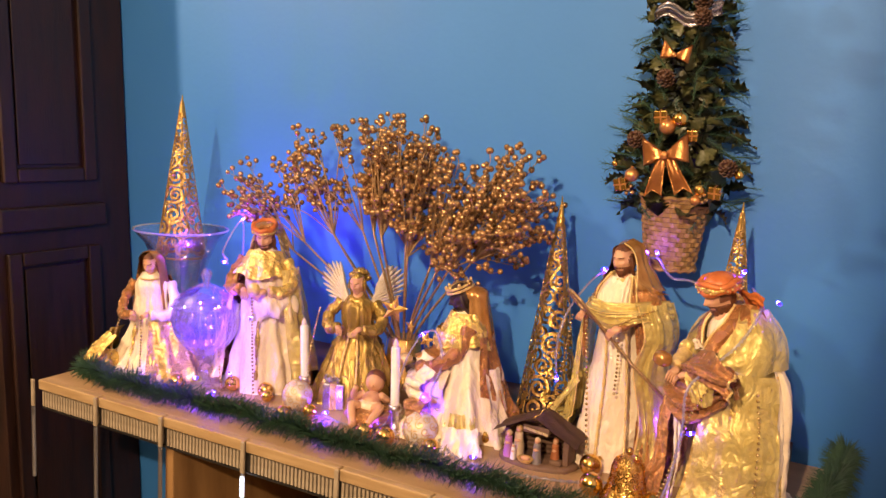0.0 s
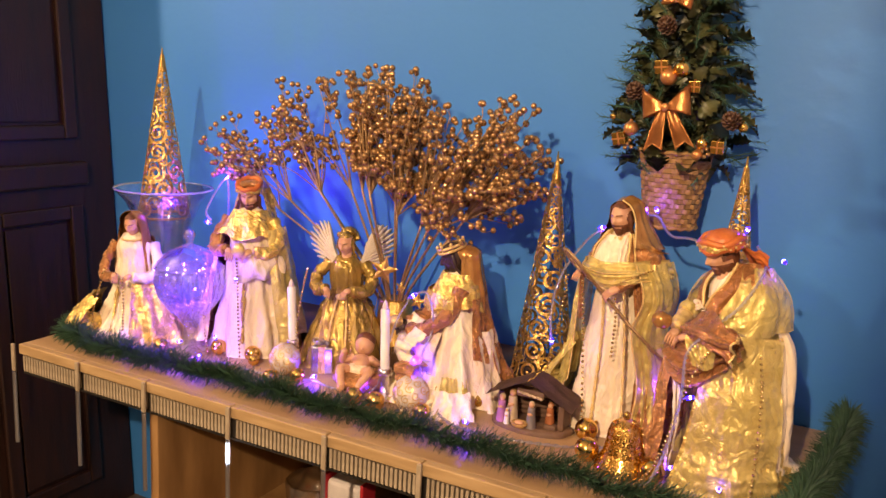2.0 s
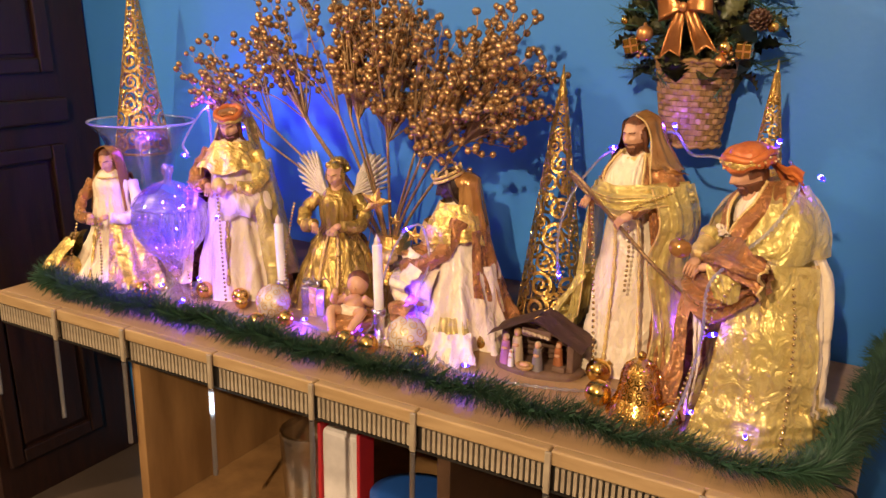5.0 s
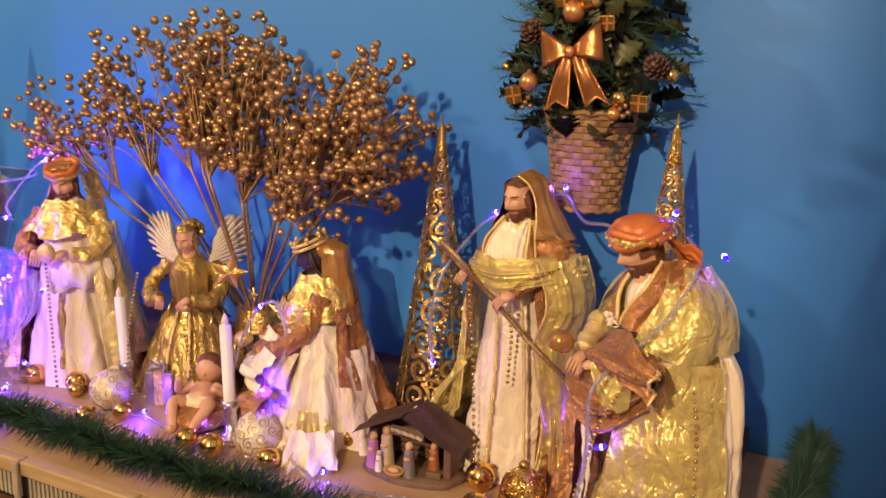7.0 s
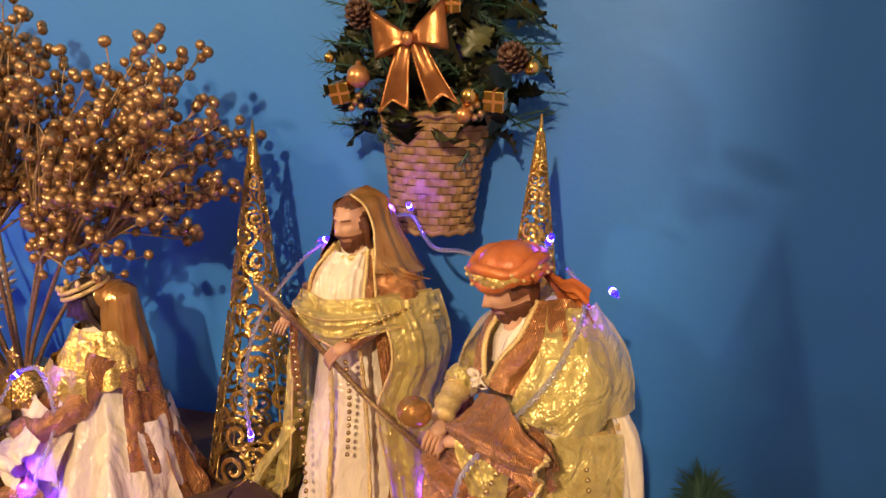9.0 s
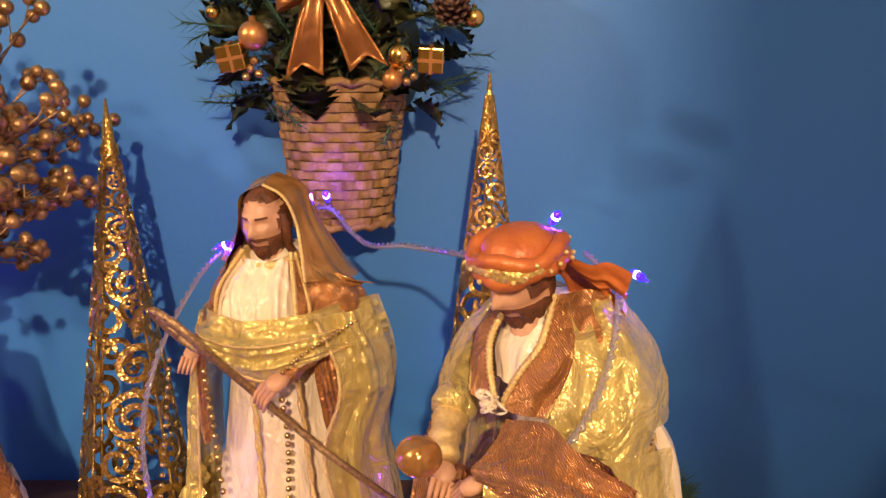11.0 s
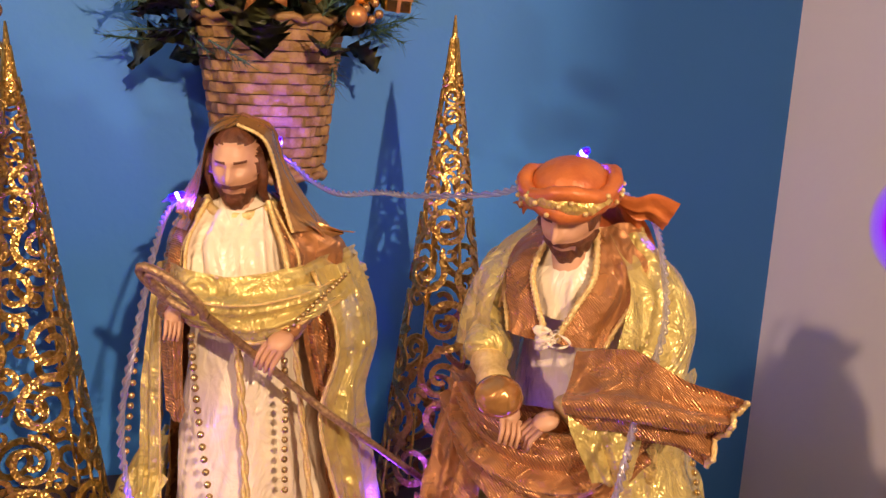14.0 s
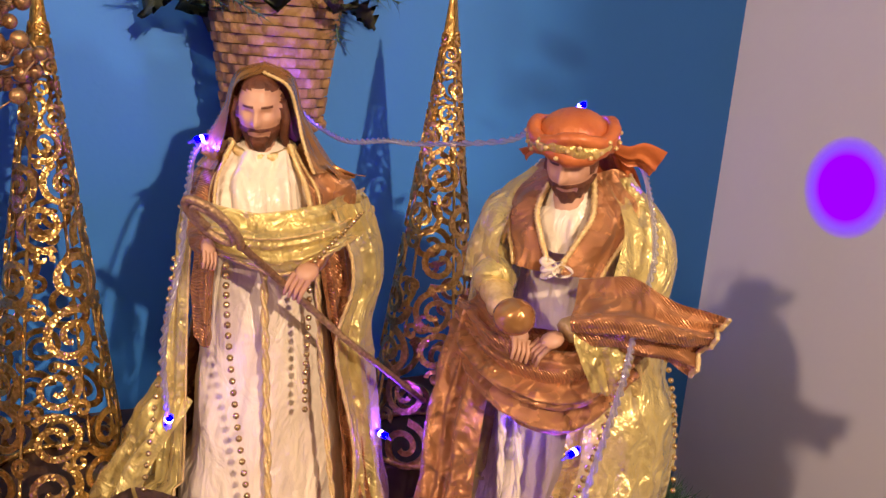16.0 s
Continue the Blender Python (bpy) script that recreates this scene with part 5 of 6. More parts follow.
def bow(th, at, s, rz, tails=True):
    holder = []
    bm = bmesh.new()
    for e in (-1, 1):
        def loop(u, v, e=e):
            a = 2 * math.pi * u
            return Vector((e * s * (0.55 - 0.55 * math.cos(a)), -s * 0.30 * math.sin(a) * (1 - 0.3 * v), s * (0.22 + 1.15 * (0.5 - 0.5 * math.cos(a))) * (v - 0.5) + s * 0.25 * (0.5 - 0.5 * math.cos(a)) + 0.03 * s * math.sin(7 * u + 5 * v)))
        grid(bm, loop, 26, 8)
    bmesh.ops.solidify(bm, geom=bm.faces[:], thickness=0.0006)
    holder.append(part("bow_loop", bm, M_COPPER, th, at=pose(*at, 0, rz, 0)))
    if tails:
        for e in (-1, 1):
            bm = bmesh.new()
            grid(bm, lambda u, v, e=e: Vector((e * s * (0.14 + 0.62 * v) + (u - 0.5) * s * (0.40 + 0.50 * v), -0.10 * s * math.sin(4 * v) - 0.05 * s * math.sin(6 * u), -s * 1.9 * v + (s * 0.32 * abs(u - 0.5) * -2 * v ** 3) + s * 0.25 * v ** 3)), 8, 14)
            bmesh.ops.solidify(bm, geom=bm.faces[:], thickness=0.0006)
            part("bow_tail", bm, M_COPPER, th, at=pose(*at, 0, rz, 0))
    bm = bmesh.new()
    ball(bm, (0, -0.012, 0), (s * 0.17, s * 0.15, s * 0.2))
    part("bow_knot", bm, M_COPPER, th, at=pose(*at))


def wall_basket():
    cx, z0, z1 = -0.420, 1.152, 1.306
    th = empty("wall_basket", cx, 0.083, z0)
    rnd = random.Random(11)
    h = z1 - z0
    rad = lambda z: 0.052 + 0.020 * z / h  # noqa: E731
    mid = -0.080
    bm = bmesh.new()
    lathe(bm, [(h * k / 4, rad(h * k / 4) * 0.93) for k in range(5)], 28, c=(0, mid, 0))
    part("basket_core", bm, M_CONE, th)
    # woven weft strips, each flat over one upright and under the next
    rows, ups = 15, 22
    for j in range(rows):
        bm = bmesh.new()
        zc = h * (j + 0.5) / rows

        def weft(u, v, j=j, zc=zc):
            a = 2 * math.pi * u
            z = zc + (v - 0.5) * h / rows * 0.92
            over = max(-0.8, min(0.8, 1.7 * math.sin(math.pi * (u * ups + j))))
            r = rad(z) + 0.0030 * over + 0.0005 * math.sin(math.pi * v) - 0.0004 * math.sin(31 * a + 5 * j)
            return Vector((r * math.cos(a), mid + r * math.sin(a), z))
        grid(bm, weft, 176, 3, wrap=True)
        part("wicker_strip", bm, M_WICKER, th)
    for z, r in ((0.0, 0.055), (h, 0.074)):
        bm = bmesh.new()
        tube(bm, [(r * math.cos(math.pi * k / 24), mid + r * math.sin(math.pi * k / 24), z + 0.002 * math.sin(k * 2.1)) for k in range(49)], 0.0042, 7)
        part("rim", bm, M_WICKER, th)
    # foliage
    half = lambda z: float(np.interp(z, [1.26, 1.31, 1.36, 1.45, 1.55, 1.66, 1.75], [0.10, 0.142, 0.145, 0.112, 0.082, 0.070, 0.052]))  # noqa: E731
    base = None
    sprig = None
    for k in range(320):
        z = 1.265 + 0.48 * (k / 320) ** 1.08
        w = half(z)
        x = 2 * (k * 0.618034 % 1) - 1
        x = math.copysign(abs(x) ** 0.75, x)
        y = -0.025 - 0.145 * math.sqrt(max(0, 1 - x * x)) * rnd.uniform(0.45, 1.0)
        m = pose(x * w * 0.86 - 0.006, y, z - z0, rnd.uniform(-50, 20), rnd.uniform(-40, 40), -x * 78 + rnd.uniform(-35, 35) + (180 if z < 1.36 and rnd.random() < 0.55 else 0))
        m = m @ Matrix.Rotation(radians(70), 4, "X") if abs(x) < 0.5 else m
        if k % 2 == 1:
            if sprig is None:
                ob = part("pine_sprig", sprig_mesh(rnd), M_GREEN, th, smooth=False)
                sprig = ob.data
            else:
                ob = new("pine_sprig", sprig)
                ob.parent = th
            ob.matrix_basis = m @ Matrix.Scale(rnd.uniform(0.85, 1.12), 4)
            continue
        if base is None:
            ob = part("holly_leaf", leaf_mesh(), M_LEAF, th)
            base = ob.data
        else:
            ob = new("holly_leaf", base)
            ob.parent = th
        ob.matrix_basis = m @ Matrix.Scale(rnd.uniform(0.7, 1.1), 4)
    bm = bmesh.new()
    lathe(bm, [(0.09, 0.055), (0.17, 0.085), (0.27, 0.068), (0.41, 0.048), (0.54, 0.02)], 20, c=(0, -0.004, 0), sx=1.0, sy=1.05, folds=5, depth=0.1, fade=1)
    for v in bm.verts:
        v.co.y = min(v.co.y, -0.002)
    part("foliage_core", bm, M_LEAF, th)
    at = lambda a, b, y=-0.095: (-0.421 + (a - 325) / (1794 if a > 325 else 2357) - cx, y - 0.083, 1.470 - (b - 475) / 1990 - z0)  # noqa: E731
    for a, b, r, m in ((360, 475, 0.0165, M_GOLD), (313, 507, 0.0165, M_COPPER), (452, 750, 0.0125, M_GOLD), (160, 713, 0.0145, M_COPPER), (440, 795, 0.010, M_COPPER), (70, 670, 0.007, M_GOLD), (583, 680, 0.010, M_GOLD)):
        bm = bmesh.new()
        ball(bm, (0, 0, 0), r, 0, None, 20, 14)
        lathe(bm, [(r * 0.95, r * 0.25), (r * 1.25, r * 0.22), (r * 1.3, 0.001)], 10)
        part("bauble", bm, m, th, at=pose(*at(a, b, -0.10)))
    for a, b in ((410, 92), (290, 330), (165, 580), (548, 672), (400, 30)):
        if PINECONE:
            ob = new("pinecone", PINECONE[0].data)
            ob.parent = th
        else:
            ob = part("pinecone", pinecone_mesh(), M_CONE, th)
            PINECONE.append(ob)
        ob.matrix_basis = pose(*at(a, b, -0.085), 70, rnd.uniform(-40, 40), 0)
    for a, b, s in ((278, 468, 0.013), (508, 757, 0.0125), (110, 752, 0.013), (408, 537, 0.011)):
        bm = bmesh.new()
        box(bm, -s, s, -s * 0.8, s * 0.8, -s, s, bevel=0.0015)
        g = part("gift_box", bm, M_GOLD, th, smooth=False, at=pose(*at(a, b, -0.10), 12, -14 + a / 30, 18 - b / 40))
        bm = bmesh.new()
        box(bm, -s * 1.03, s * 1.03, -s * 0.84, s * 0.84, -0.0016, 0.0016)
        box(bm, -0.0016, 0.0016, -s * 0.845, s * 0.845, -s * 1.03, s * 1.03)
        part("gift_ribbon", bm, M_COPPER, g, smooth=False)
    for a, b in ((130, 745), (150, 775), (160, 760), (140, 790), (170, 785), (455, 780), (470, 770), (465, 800), (478, 790)):
        bm = bmesh.new()
        ball(bm, (0, 0, 0), 0.0045, 0, None, 8, 6)
        part("gold_berry", bm, M_BERRY, th, at=pose(*at(a, b, -0.10)))
    bow(th, at(325, 622, -0.115), 0.042, -8)
    bow(th, at(318, 225, -0.100), 0.027, 10, False)
    bm = bmesh.new()
    grid(bm, lambda u, v: Vector((-0.062 + 0.135 * u, -0.15 - 0.02 * math.sin(3 * u) + 0.006 * math.sin(9 * v), 0.512 + 0.03 * v + 0.012 * math.sin(8 * u))), 18, 8)
    bmesh.ops.solidify(bm, geom=bm.faces[:], thickness=0.0006)
    part("silver_ribbon", bm, M_SILVER, th, "silver ribbon")
    tagged(th, "wicker wall basket of dark holly with copper bows", "decoration")


wall_basket()


# ---- pine garland round the table edge ----
def garland():
    rnd = random.Random(5)
    line = smooth_line([(-1.70, -0.17, 0), (-1.765, -0.32, 0), (-1.745, -0.445, 0), (-1.55, -0.475, 0), (-1.25, -0.462, 0), (-0.95, -0.468, 0), (-0.70, -0.463, 0), (-0.45, -0.472, 0), (-0.22, -0.475, 0), (-0.108, -0.455, 0), (-0.068, -0.30, 0.006), (-0.046, -0.16, 0.018), (-0.036, -0.05, 0.028), (-0.030, 0.04, 0.030)], 60)
    verts, faces = [], []
    total = 0.0
    for a, b in zip(line, line[1:]):
        d = b - a
        total += d.length
        count = int(d.length * 7000) + 1
        for _ in range(count):
            p = a.lerp(b, rnd.random())
            ang = rnd.uniform(0, 2 * math.pi)
            t = d.normalized()
            s = Vector((-t.y, t.x, 0))
            z = Vector((0, 0, 1))
            out = s * math.cos(ang) + z * math.sin(ang)
            ln = rnd.uniform(0.024, 0.054)
            dirn = (out * rnd.uniform(0.75, 1) + t * rnd.uniform(-0.2, 0.8)).normalized()
            root = p + Vector((0, 0, TOP + 0.026 + 0.006 * math.sin(total * 40)))
            tip = root + dirn * ln
            tip.z = max(TOP + 0.003, tip.z)
            if tip.x > X1 + 0.005:
                tip.z -= 0.01
            w = t.cross(dirn)
            w = (w if w.length > 0.1 else s).normalized() * 0.0009
            midp = root.lerp(tip, 0.55) + Vector((0, 0, 0.0015))
            i = len(verts)
            verts += [root - w, root + w, midp + w, tip, midp - w]
            faces.append((i, i + 1, i + 2, i + 3, i + 4))
    me = bpy.data.meshes.new("pine_garland")
    me.from_pydata([tuple(v) for v in verts], [], faces)
    me.materials.append(M_GREEN)
    ob = new("pine_garland", me)
    tagged(ob, "green tinsel pine garland laid round the table edge", "garland", kind="stuff")


garland()


# ---- LED icicle tubes hanging at the edge ----
def icicles():
    for k, x in enumerate(JOINTS[:-1]):
        th = empty("icicle_light", x + (0.01 if k == 0 else 0), YF - 0.006, TOP - 0.02)
        bm = bmesh.new()
        box(bm, -0.005, 0.005, -0.003, 0.003, -0.048, 0.021, bevel=0.0015)
        part("cap", bm, M_BAR, th, smooth=False)
        bm = bmesh.new()
        tube(bm, [(0, 0, -0.05), (0, 0, -0.232)], 0.0048, 10)
        part("tube", bm, M_WIRE, th)
        bm = bmesh.new()
        box(bm, -0.0032, 0.0032, -0.0008, 0.0008, -0.230, -0.052)
        part("strip", bm, M_TUBE, th, smooth=False)
        bm = bmesh.new()
        for j in range(18):
            box(bm, -0.002, 0.002, -0.0022, -0.0008, -0.228 + j * 0.0098, -0.2235 + j * 0.0098)
        part("led_row", bm, M_BAR, th, smooth=False)
        if k == 3:
            bm = bmesh.new()
            box(bm, -0.004, 0.004, -0.0028, 0.0022, -0.100, -0.056)
            part("lit_segment", bm, M_LIT, th, "glowing white segment", smooth=False)
        tagged(th, "clear icicle light tube hanging from the table edge", "light", "icicle lights")


icicles()


# ---- small things on the table ----
def gold_ball(x, y, r):
    th = empty("gold_bauble", x, y, TOP + r)
    bm = bmesh.new()
    ball(bm, (0, 0, 0), r, 0, None, 28, 18)
    part("sphere", bm, M_GOLD, th)
    bm = bmesh.new()
    lathe(bm, [(r * 0.96, r * 0.22), (r * 1.18, r * 0.2), (r * 1.2, 0.001)], 12)
    part("cap", bm, M_GLIT, th, at=Euler((0.9, 0.6, x * 9)).to_matrix().to_4x4())
    tagged(th, "small shiny gold Christmas bauble on the table", "bauble", "gold baubles")


for gx, gy, gr in ((-1.505, -0.378, 0.0185), (-1.66, -0.39, 0.0165), (-1.388, -0.305, 0.0190), (-1.292, -0.295, 0.0190), (-1.270, -0.315, 0.014), (-1.160, -0.390, 0.0175), (-1.120, -0.345, 0.0170), (-0.948, -0.374, 0.0185), (-0.892, -0.378, 0.0205), (-0.790, -0.364, 0.0180), (-0.722, -0.235, 0.017), (-0.476, -0.262, 0.0225), (-0.445, -0.350, 0.0225), (-0.317, -0.372, 0.0232)):
    gold_ball(gx, gy, gr)


def white_ball(x, y, r):
    th = empty("white_bauble", x, y, TOP + r)
    bm = bmesh.new()
    ball(bm, (0, 0, 0), r, 0, None, 32, 20)
    part("sphere", bm, M_PEARL, th)
    bm = bmesh.new()
    rnd = random.Random(3)
    for k in range(46):
        zc = 1 - 2 * (k + 0.5) / 46
        a = k * 2.39996
        n = Vector((math.sqrt(1 - zc * zc) * math.cos(a), math.sqrt(1 - zc * zc) * math.sin(a), zc))
        t = n.orthogonal().normalized()
        b = n.cross(t)

        def place(u, v, n=n, t=t, b=b):
            q = (n * r + t * u + b * v).normalized()
            return q * (r + 0.0002), q
        scroll(bm, place, r * 0.26, rnd.choice((-1, 1)), r * 0.05, 1.4, 18, rnd.uniform(0, 6), th=0.0006)
    part("scrollwork", bm, M_GLIT, th, "fine gold scrolls", smooth=False)
    tagged(th, "white glittered bauble with gold scrolls", "bauble", "white baubles")


white_ball(-1.176, -0.318, 0.036)
white_ball(-0.832, -0.335, 0.038)


def candle(x, y, z, ln, lean, label):
    th = empty("candle", x, y, TOP)
    th.matrix_basis = pose(x, y, TOP, 0, lean, 0)
    bm = bmesh.new()
    lathe(bm, [(0.0, 0.022), (0.006, 0.022), (0.010, 0.011), (z - 0.012, 0.010), (z - 0.008, 0.014), (z + 0.006, 0.0145)], 24)
    part("holder", bm, M_SILVER, th)
    bm = bmesh.new()
    lathe(bm, [(z, 0.0098), (z + ln * 0.86, 0.0098), (z + ln * 0.872, 0.0085)], 24)
    part("shaft", bm, M_CANDLE, th)
    bm = bmesh.new()
    lathe(bm, [(z + ln * 0.872, 0.004), (z + ln * 0.90, 0.0066), (z + ln * 0.95, 0.0045), (z + ln, 0.0006)], 16)
    part("flame", bm, M_FLAME, th, "plastic flame tip")
    tagged(th, label, "candle", "white candles")


candle(-0.917, -0.300, 0.058, 0.157, -2, "slim white electric candle in a silver holder")
candle(-1.205, -0.250, 0.055, 0.150, -3, "slim white electric candle beside the standing king")


def gift(x, y, w, d, h, rz):
    th = empty("silver_box", x, y, TOP, rz)
    boxed("box", (-w, w, -d, d, 0, h), M_SILVER, th, bevel=0.003)
    boxed("ribbon", (-0.008, 0.008, -d - 0.0015, d + 0.0015, 0.001, h + 0.0015), M_GOLDCLOTH, th, bevel=0)
    bm = bmesh.new()
    for k in range(6):
        a = k * math.pi / 3
        tube(bm, smooth_line([(0, 0, h + 0.001), (0.02 * math.cos(a), 0.02 * math.sin(a), h + 0.014), (0.026 * math.cos(a), 0.026 * math.sin(a), h + 0.004), (0, 0, h + 0.002)], 5), 0.005, 6, 0, 0.25)
    part("bow", bm, M_SILVER, th)
    tagged(th, "silver foil gift box with ribbon on the table", "gift box")


gift(-1.118, -0.245, 0.026, 0.026, 0.064, 20)


def star(x, y, z, r, rz):
    bm = bmesh.new()
    v = [bm.verts.new((rr * math.sin(k * math.pi / 5), 0, rr * math.cos(k * math.pi / 5))) for k in range(10) for rr in [r if k % 2 == 0 else r * 0.42]]
    f, b = bm.verts.new((0, -r * 0.22, 0)), bm.verts.new((0, r * 0.22, 0))
    for k in range(10):
        bm.faces.new((v[k], v[(k + 1) % 10], f))
        bm.faces.new((v[(k + 1) % 10], v[k], b))
    tube(bm, [(0, 0, -r * 0.5), (0.01, 0.01, TOP - z)], 0.0008, 4)
    ob = part("gold_star", bm, M_GLIT, None, smooth=False, at=pose(x, y, z, 0, 12, rz))
    tagged(ob, "gold glitter star on a thin wire beside the angel", "star", "gold stars")


star(-0.985, -0.215, 1.005, 0.034, 25)
star(-0.930, -0.155, 0.93, 0.022, 10)
star(-0.955, -0.19, 0.965, 0.016, -10)


def stable():
    th = empty("clay_stable", -0.590, -0.262, TOP, 2)
    th.scale = (0.78, 0.78, 0.80)
    bm = bmesh.new()
    lathe(bm, [(0.0, 0.108), (0.006, 0.113), (0.013, 0.106), (0.0135, 0.05)], 40, sx=0.98, sy=0.58, folds=5, depth=0.03, fade=1)
    part("base", bm, M_CLAY, th)
    for k in range(6):
        bm = bmesh.new()
        tube(bm, [(-0.078, 0.040, 0.020 + k * 0.0125), (0.078, 0.040, 0.020 + k * 0.0125)], 0.0064, 8)
        part("log", bm, M_CLAY, th)
    for e in (-1, 1):
        boxed("side_wall", (e * 0.082 - 0.008, e * 0.082 + 0.008, -0.02, 0.045, 0.012, 0.085), M_CLAY, th, bevel=0.003)
        bm = bmesh.new()
        grid(bm, lambda u, v, e=e: Vector((e * (0.002 + 0.116 * v), -0.056 + 0.112 * u + 0.003 * math.sin(9 * v), 0.134 - 0.058 * v + 0.002 * math.sin(12 * u + 3 * v))), 12, 12)
        bmesh.ops.solidify(bm, geom=bm.faces[:], thickness=0.008)
        part("roof", bm, M_CLAY, th)
    bm = bmesh.new()
    for k in range(9):
        ball(bm, (-0.028 + 0.0075 * k, -0.036 + 0.002 * (k % 2), 0.098 - 0.001 * k), (0.005, 0.003, 0.004), 0, None, 8, 6)
    part("sign_letters", bm, M_CREAM, th, "unreadable pale lettering")
    boxed("sign_board", (-0.034, 0.038, -0.033, -0.028, 0.086, 0.106), M_CLAY, th, bevel=0.002)
    boxed("feed_trough", (0.042, 0.074, -0.032, -0.012, 0.0135, 0.026), M_CLAY, th, bevel=0.003)
    tagged(th, "small brown clay stable with a pitched roof", "stable")
    for x, y, h, m, robe in ((-0.070, -0.038, 0.066, M_PURPLE, M_CREAM), (-0.048, -0.022, 0.078, M_CREAM, M_STRAW), (-0.050, -0.050, 0.038, M_CANDLE, M_CANDLE), (0.012, -0.040, 0.064, M_GREY, M_CREAM), (0.052, -0.012, 0.062, M_ORANGE, M_ORANGE)):
        bm = bmesh.new()
        lathe(bm, [(0, h * 0.19), (h * 0.3, h * 0.17), (h * 0.6, h * 0.14), (h * 0.76, h * 0.13), (h * 0.8, h * 0.06)], 16, mat=0, folds=4, depth=0.12)
        ball(bm, (0, -h * 0.02, h * 0.88), (h * 0.10, h * 0.10, h * 0.12), 1, None, 10, 8)
        ball(bm, (0, h * 0.02, h * 0.90), (h * 0.12, h * 0.11, h * 0.12), 2, None, 10, 8)
        ball(bm, (0, -h * 0.12, h * 0.55), (h * 0.11, h * 0.09, h * 0.06), 1, None, 8, 6)
        ob = part("clay_figurine", bm, [m, M_SKIN, robe], None, at=pose(-0.590 + 0.78 * x, -0.262 + 0.78 * y, TOP + 0.0108) @ Matrix.Scale(0.84, 4))
        tagged(ob, "tiny painted clay figurine standing in the stable", "figurine", "stable figurines")
    bm = bmesh.new()
    lathe(bm, [(0, 0.010), (0.005, 0.016), (0.009, 0.0175), (0.010, 0.014), (0.006, 0.008)], 20, sy=0.7)
    ball(bm, (0, 0, 0.009), (0.010, 0.006, 0.004), 1, None, 10, 6)
    tagged(part("crib", bm, [M_STRAW, M_SKIN], None, at=pose(-0.600, -0.304, TOP + 0.012, 10, 0, 0)), "tiny straw crib with a clay infant", "crib")


stable()


def bell():
    th = empty("gold_bell", -0.378, -0.345, TOP)
    prof = [(0.0, 0.048), (0.004, 0.049), (0.014, 0.045), (0.03, 0.036), (0.05, 0.031), (0.07, 0.029), (0.085, 0.024), (0.094, 0.012), (0.097, 0.002)]
    bm = bmesh.new()
    lathe(bm, [(z, r * 0.93) for z, r in prof], 36, cap=False)
    part("body", bm, M_GLIT, th)
    zs, rs = [p[0] for p in prof], [p[1] for p in prof]
    bm = bmesh.new()
    rnd = random.Random(2)
    for j in range(9):
        h = 0.006 + j * 0.0102
        r = float(np.interp(h, zs, rs))
        for k in range(max(6, int(2 * math.pi * r / 0.0125))):
            def place(u, v, a0=2 * math.pi * (k + 0.5 * j) / max(6, int(2 * math.pi * r / 0.0125)), h=h, r=r):
                rr = float(np.interp(h + v, zs, rs))
                q = a0 + u / r
                return Vector((rr * math.cos(q), rr * math.sin(q), h + v)), Vector((math.cos(q), math.sin(q), 0.3))
            scroll(bm, place, 0.0062 * rnd.uniform(0.8, 1.1), rnd.choice((-1, 1)), 0.0019, 1.3, 14, rnd.uniform(0, 6))
    part("filigree", bm, M_GOLD, th, "raised gold filigree", smooth=False)
    bm = bmesh.new()
    tube(bm, [(0.0495 * math.cos(k * 0.19635), 0.0495 * math.sin(k * 0.19635), 0.003) for k in range(33)], 0.003, 6)
    part("lip", bm, M_GOLD, th)
    bm = bmesh.new()
    lathe(bm, [(0.095, 0.004), (0.10, 0.007), (0.106, 0.007), (0.110, 0.003), (0.111, 0.0005)], 12)
    part("knob", bm, M_GOLD, th)
    tagged(th, "gold filigree bell standing on the table", "bell")


bell()


# ---- bead strings ----
def beads(pts, r=0.0029, gap=0.0068, label="string of small gold beads hanging on a statue"):
    line = smooth_line(pts, 30)
    spots, run = [], 0.0
    for a, b in zip(line, line[1:]):
        run += (b - a).length
        if run >= gap:
            run = 0.0
            spots.append((b, r))
    tagged(cluster("bead_string", spots, M_BEAD, None, 8, 6), label, "bead string", "bead strings", kind="stuff")


def on(figure, *pts):
    m = pose(figure[0], figure[1], TOP, 0, 0, figure[2])
    return [m @ Vector(p) for p in pts]


beads(on(SHEPHERD, (-0.066, -0.098, 0.320), (-0.074, -0.100, 0.25), (-0.086, -0.106, 0.15), (-0.098, -0.120, 0.05), (-0.10, -0.128, 0.005)), 0.0026, 0.0078)
beads(on(SHEPHERD, (-0.024, -0.112, 0.318), (-0.022, -0.104, 0.25), (-0.014, -0.104, 0.17), (-0.002, -0.112, 0.09), (0.010, -0.122, 0.01)), 0.0031, 0.0084)
beads(on(SHEPHERD, (0.046, -0.104, 0.296), (0.046, -0.094, 0.25), (0.045, -0.094, 0.20), (0.046, -0.098, 0.165)), 0.0029, 0.0080)
beads(on(SHEPHERD, (0.046, -0.108, 0.310), (0.062, -0.098, 0.326), (0.080, -0.070, 0.338), (0.094, -0.040, 0.346)), 0.0022, 0.0050)
beads(on(KING, (0.076, -0.086, 0.30), (0.066, -0.128, 0.22), (0.044, -0.138, 0.13), (0.020, -0.146, 0.06), (-0.010, -0.156, 0.006)), 0.0030, 0.0080)
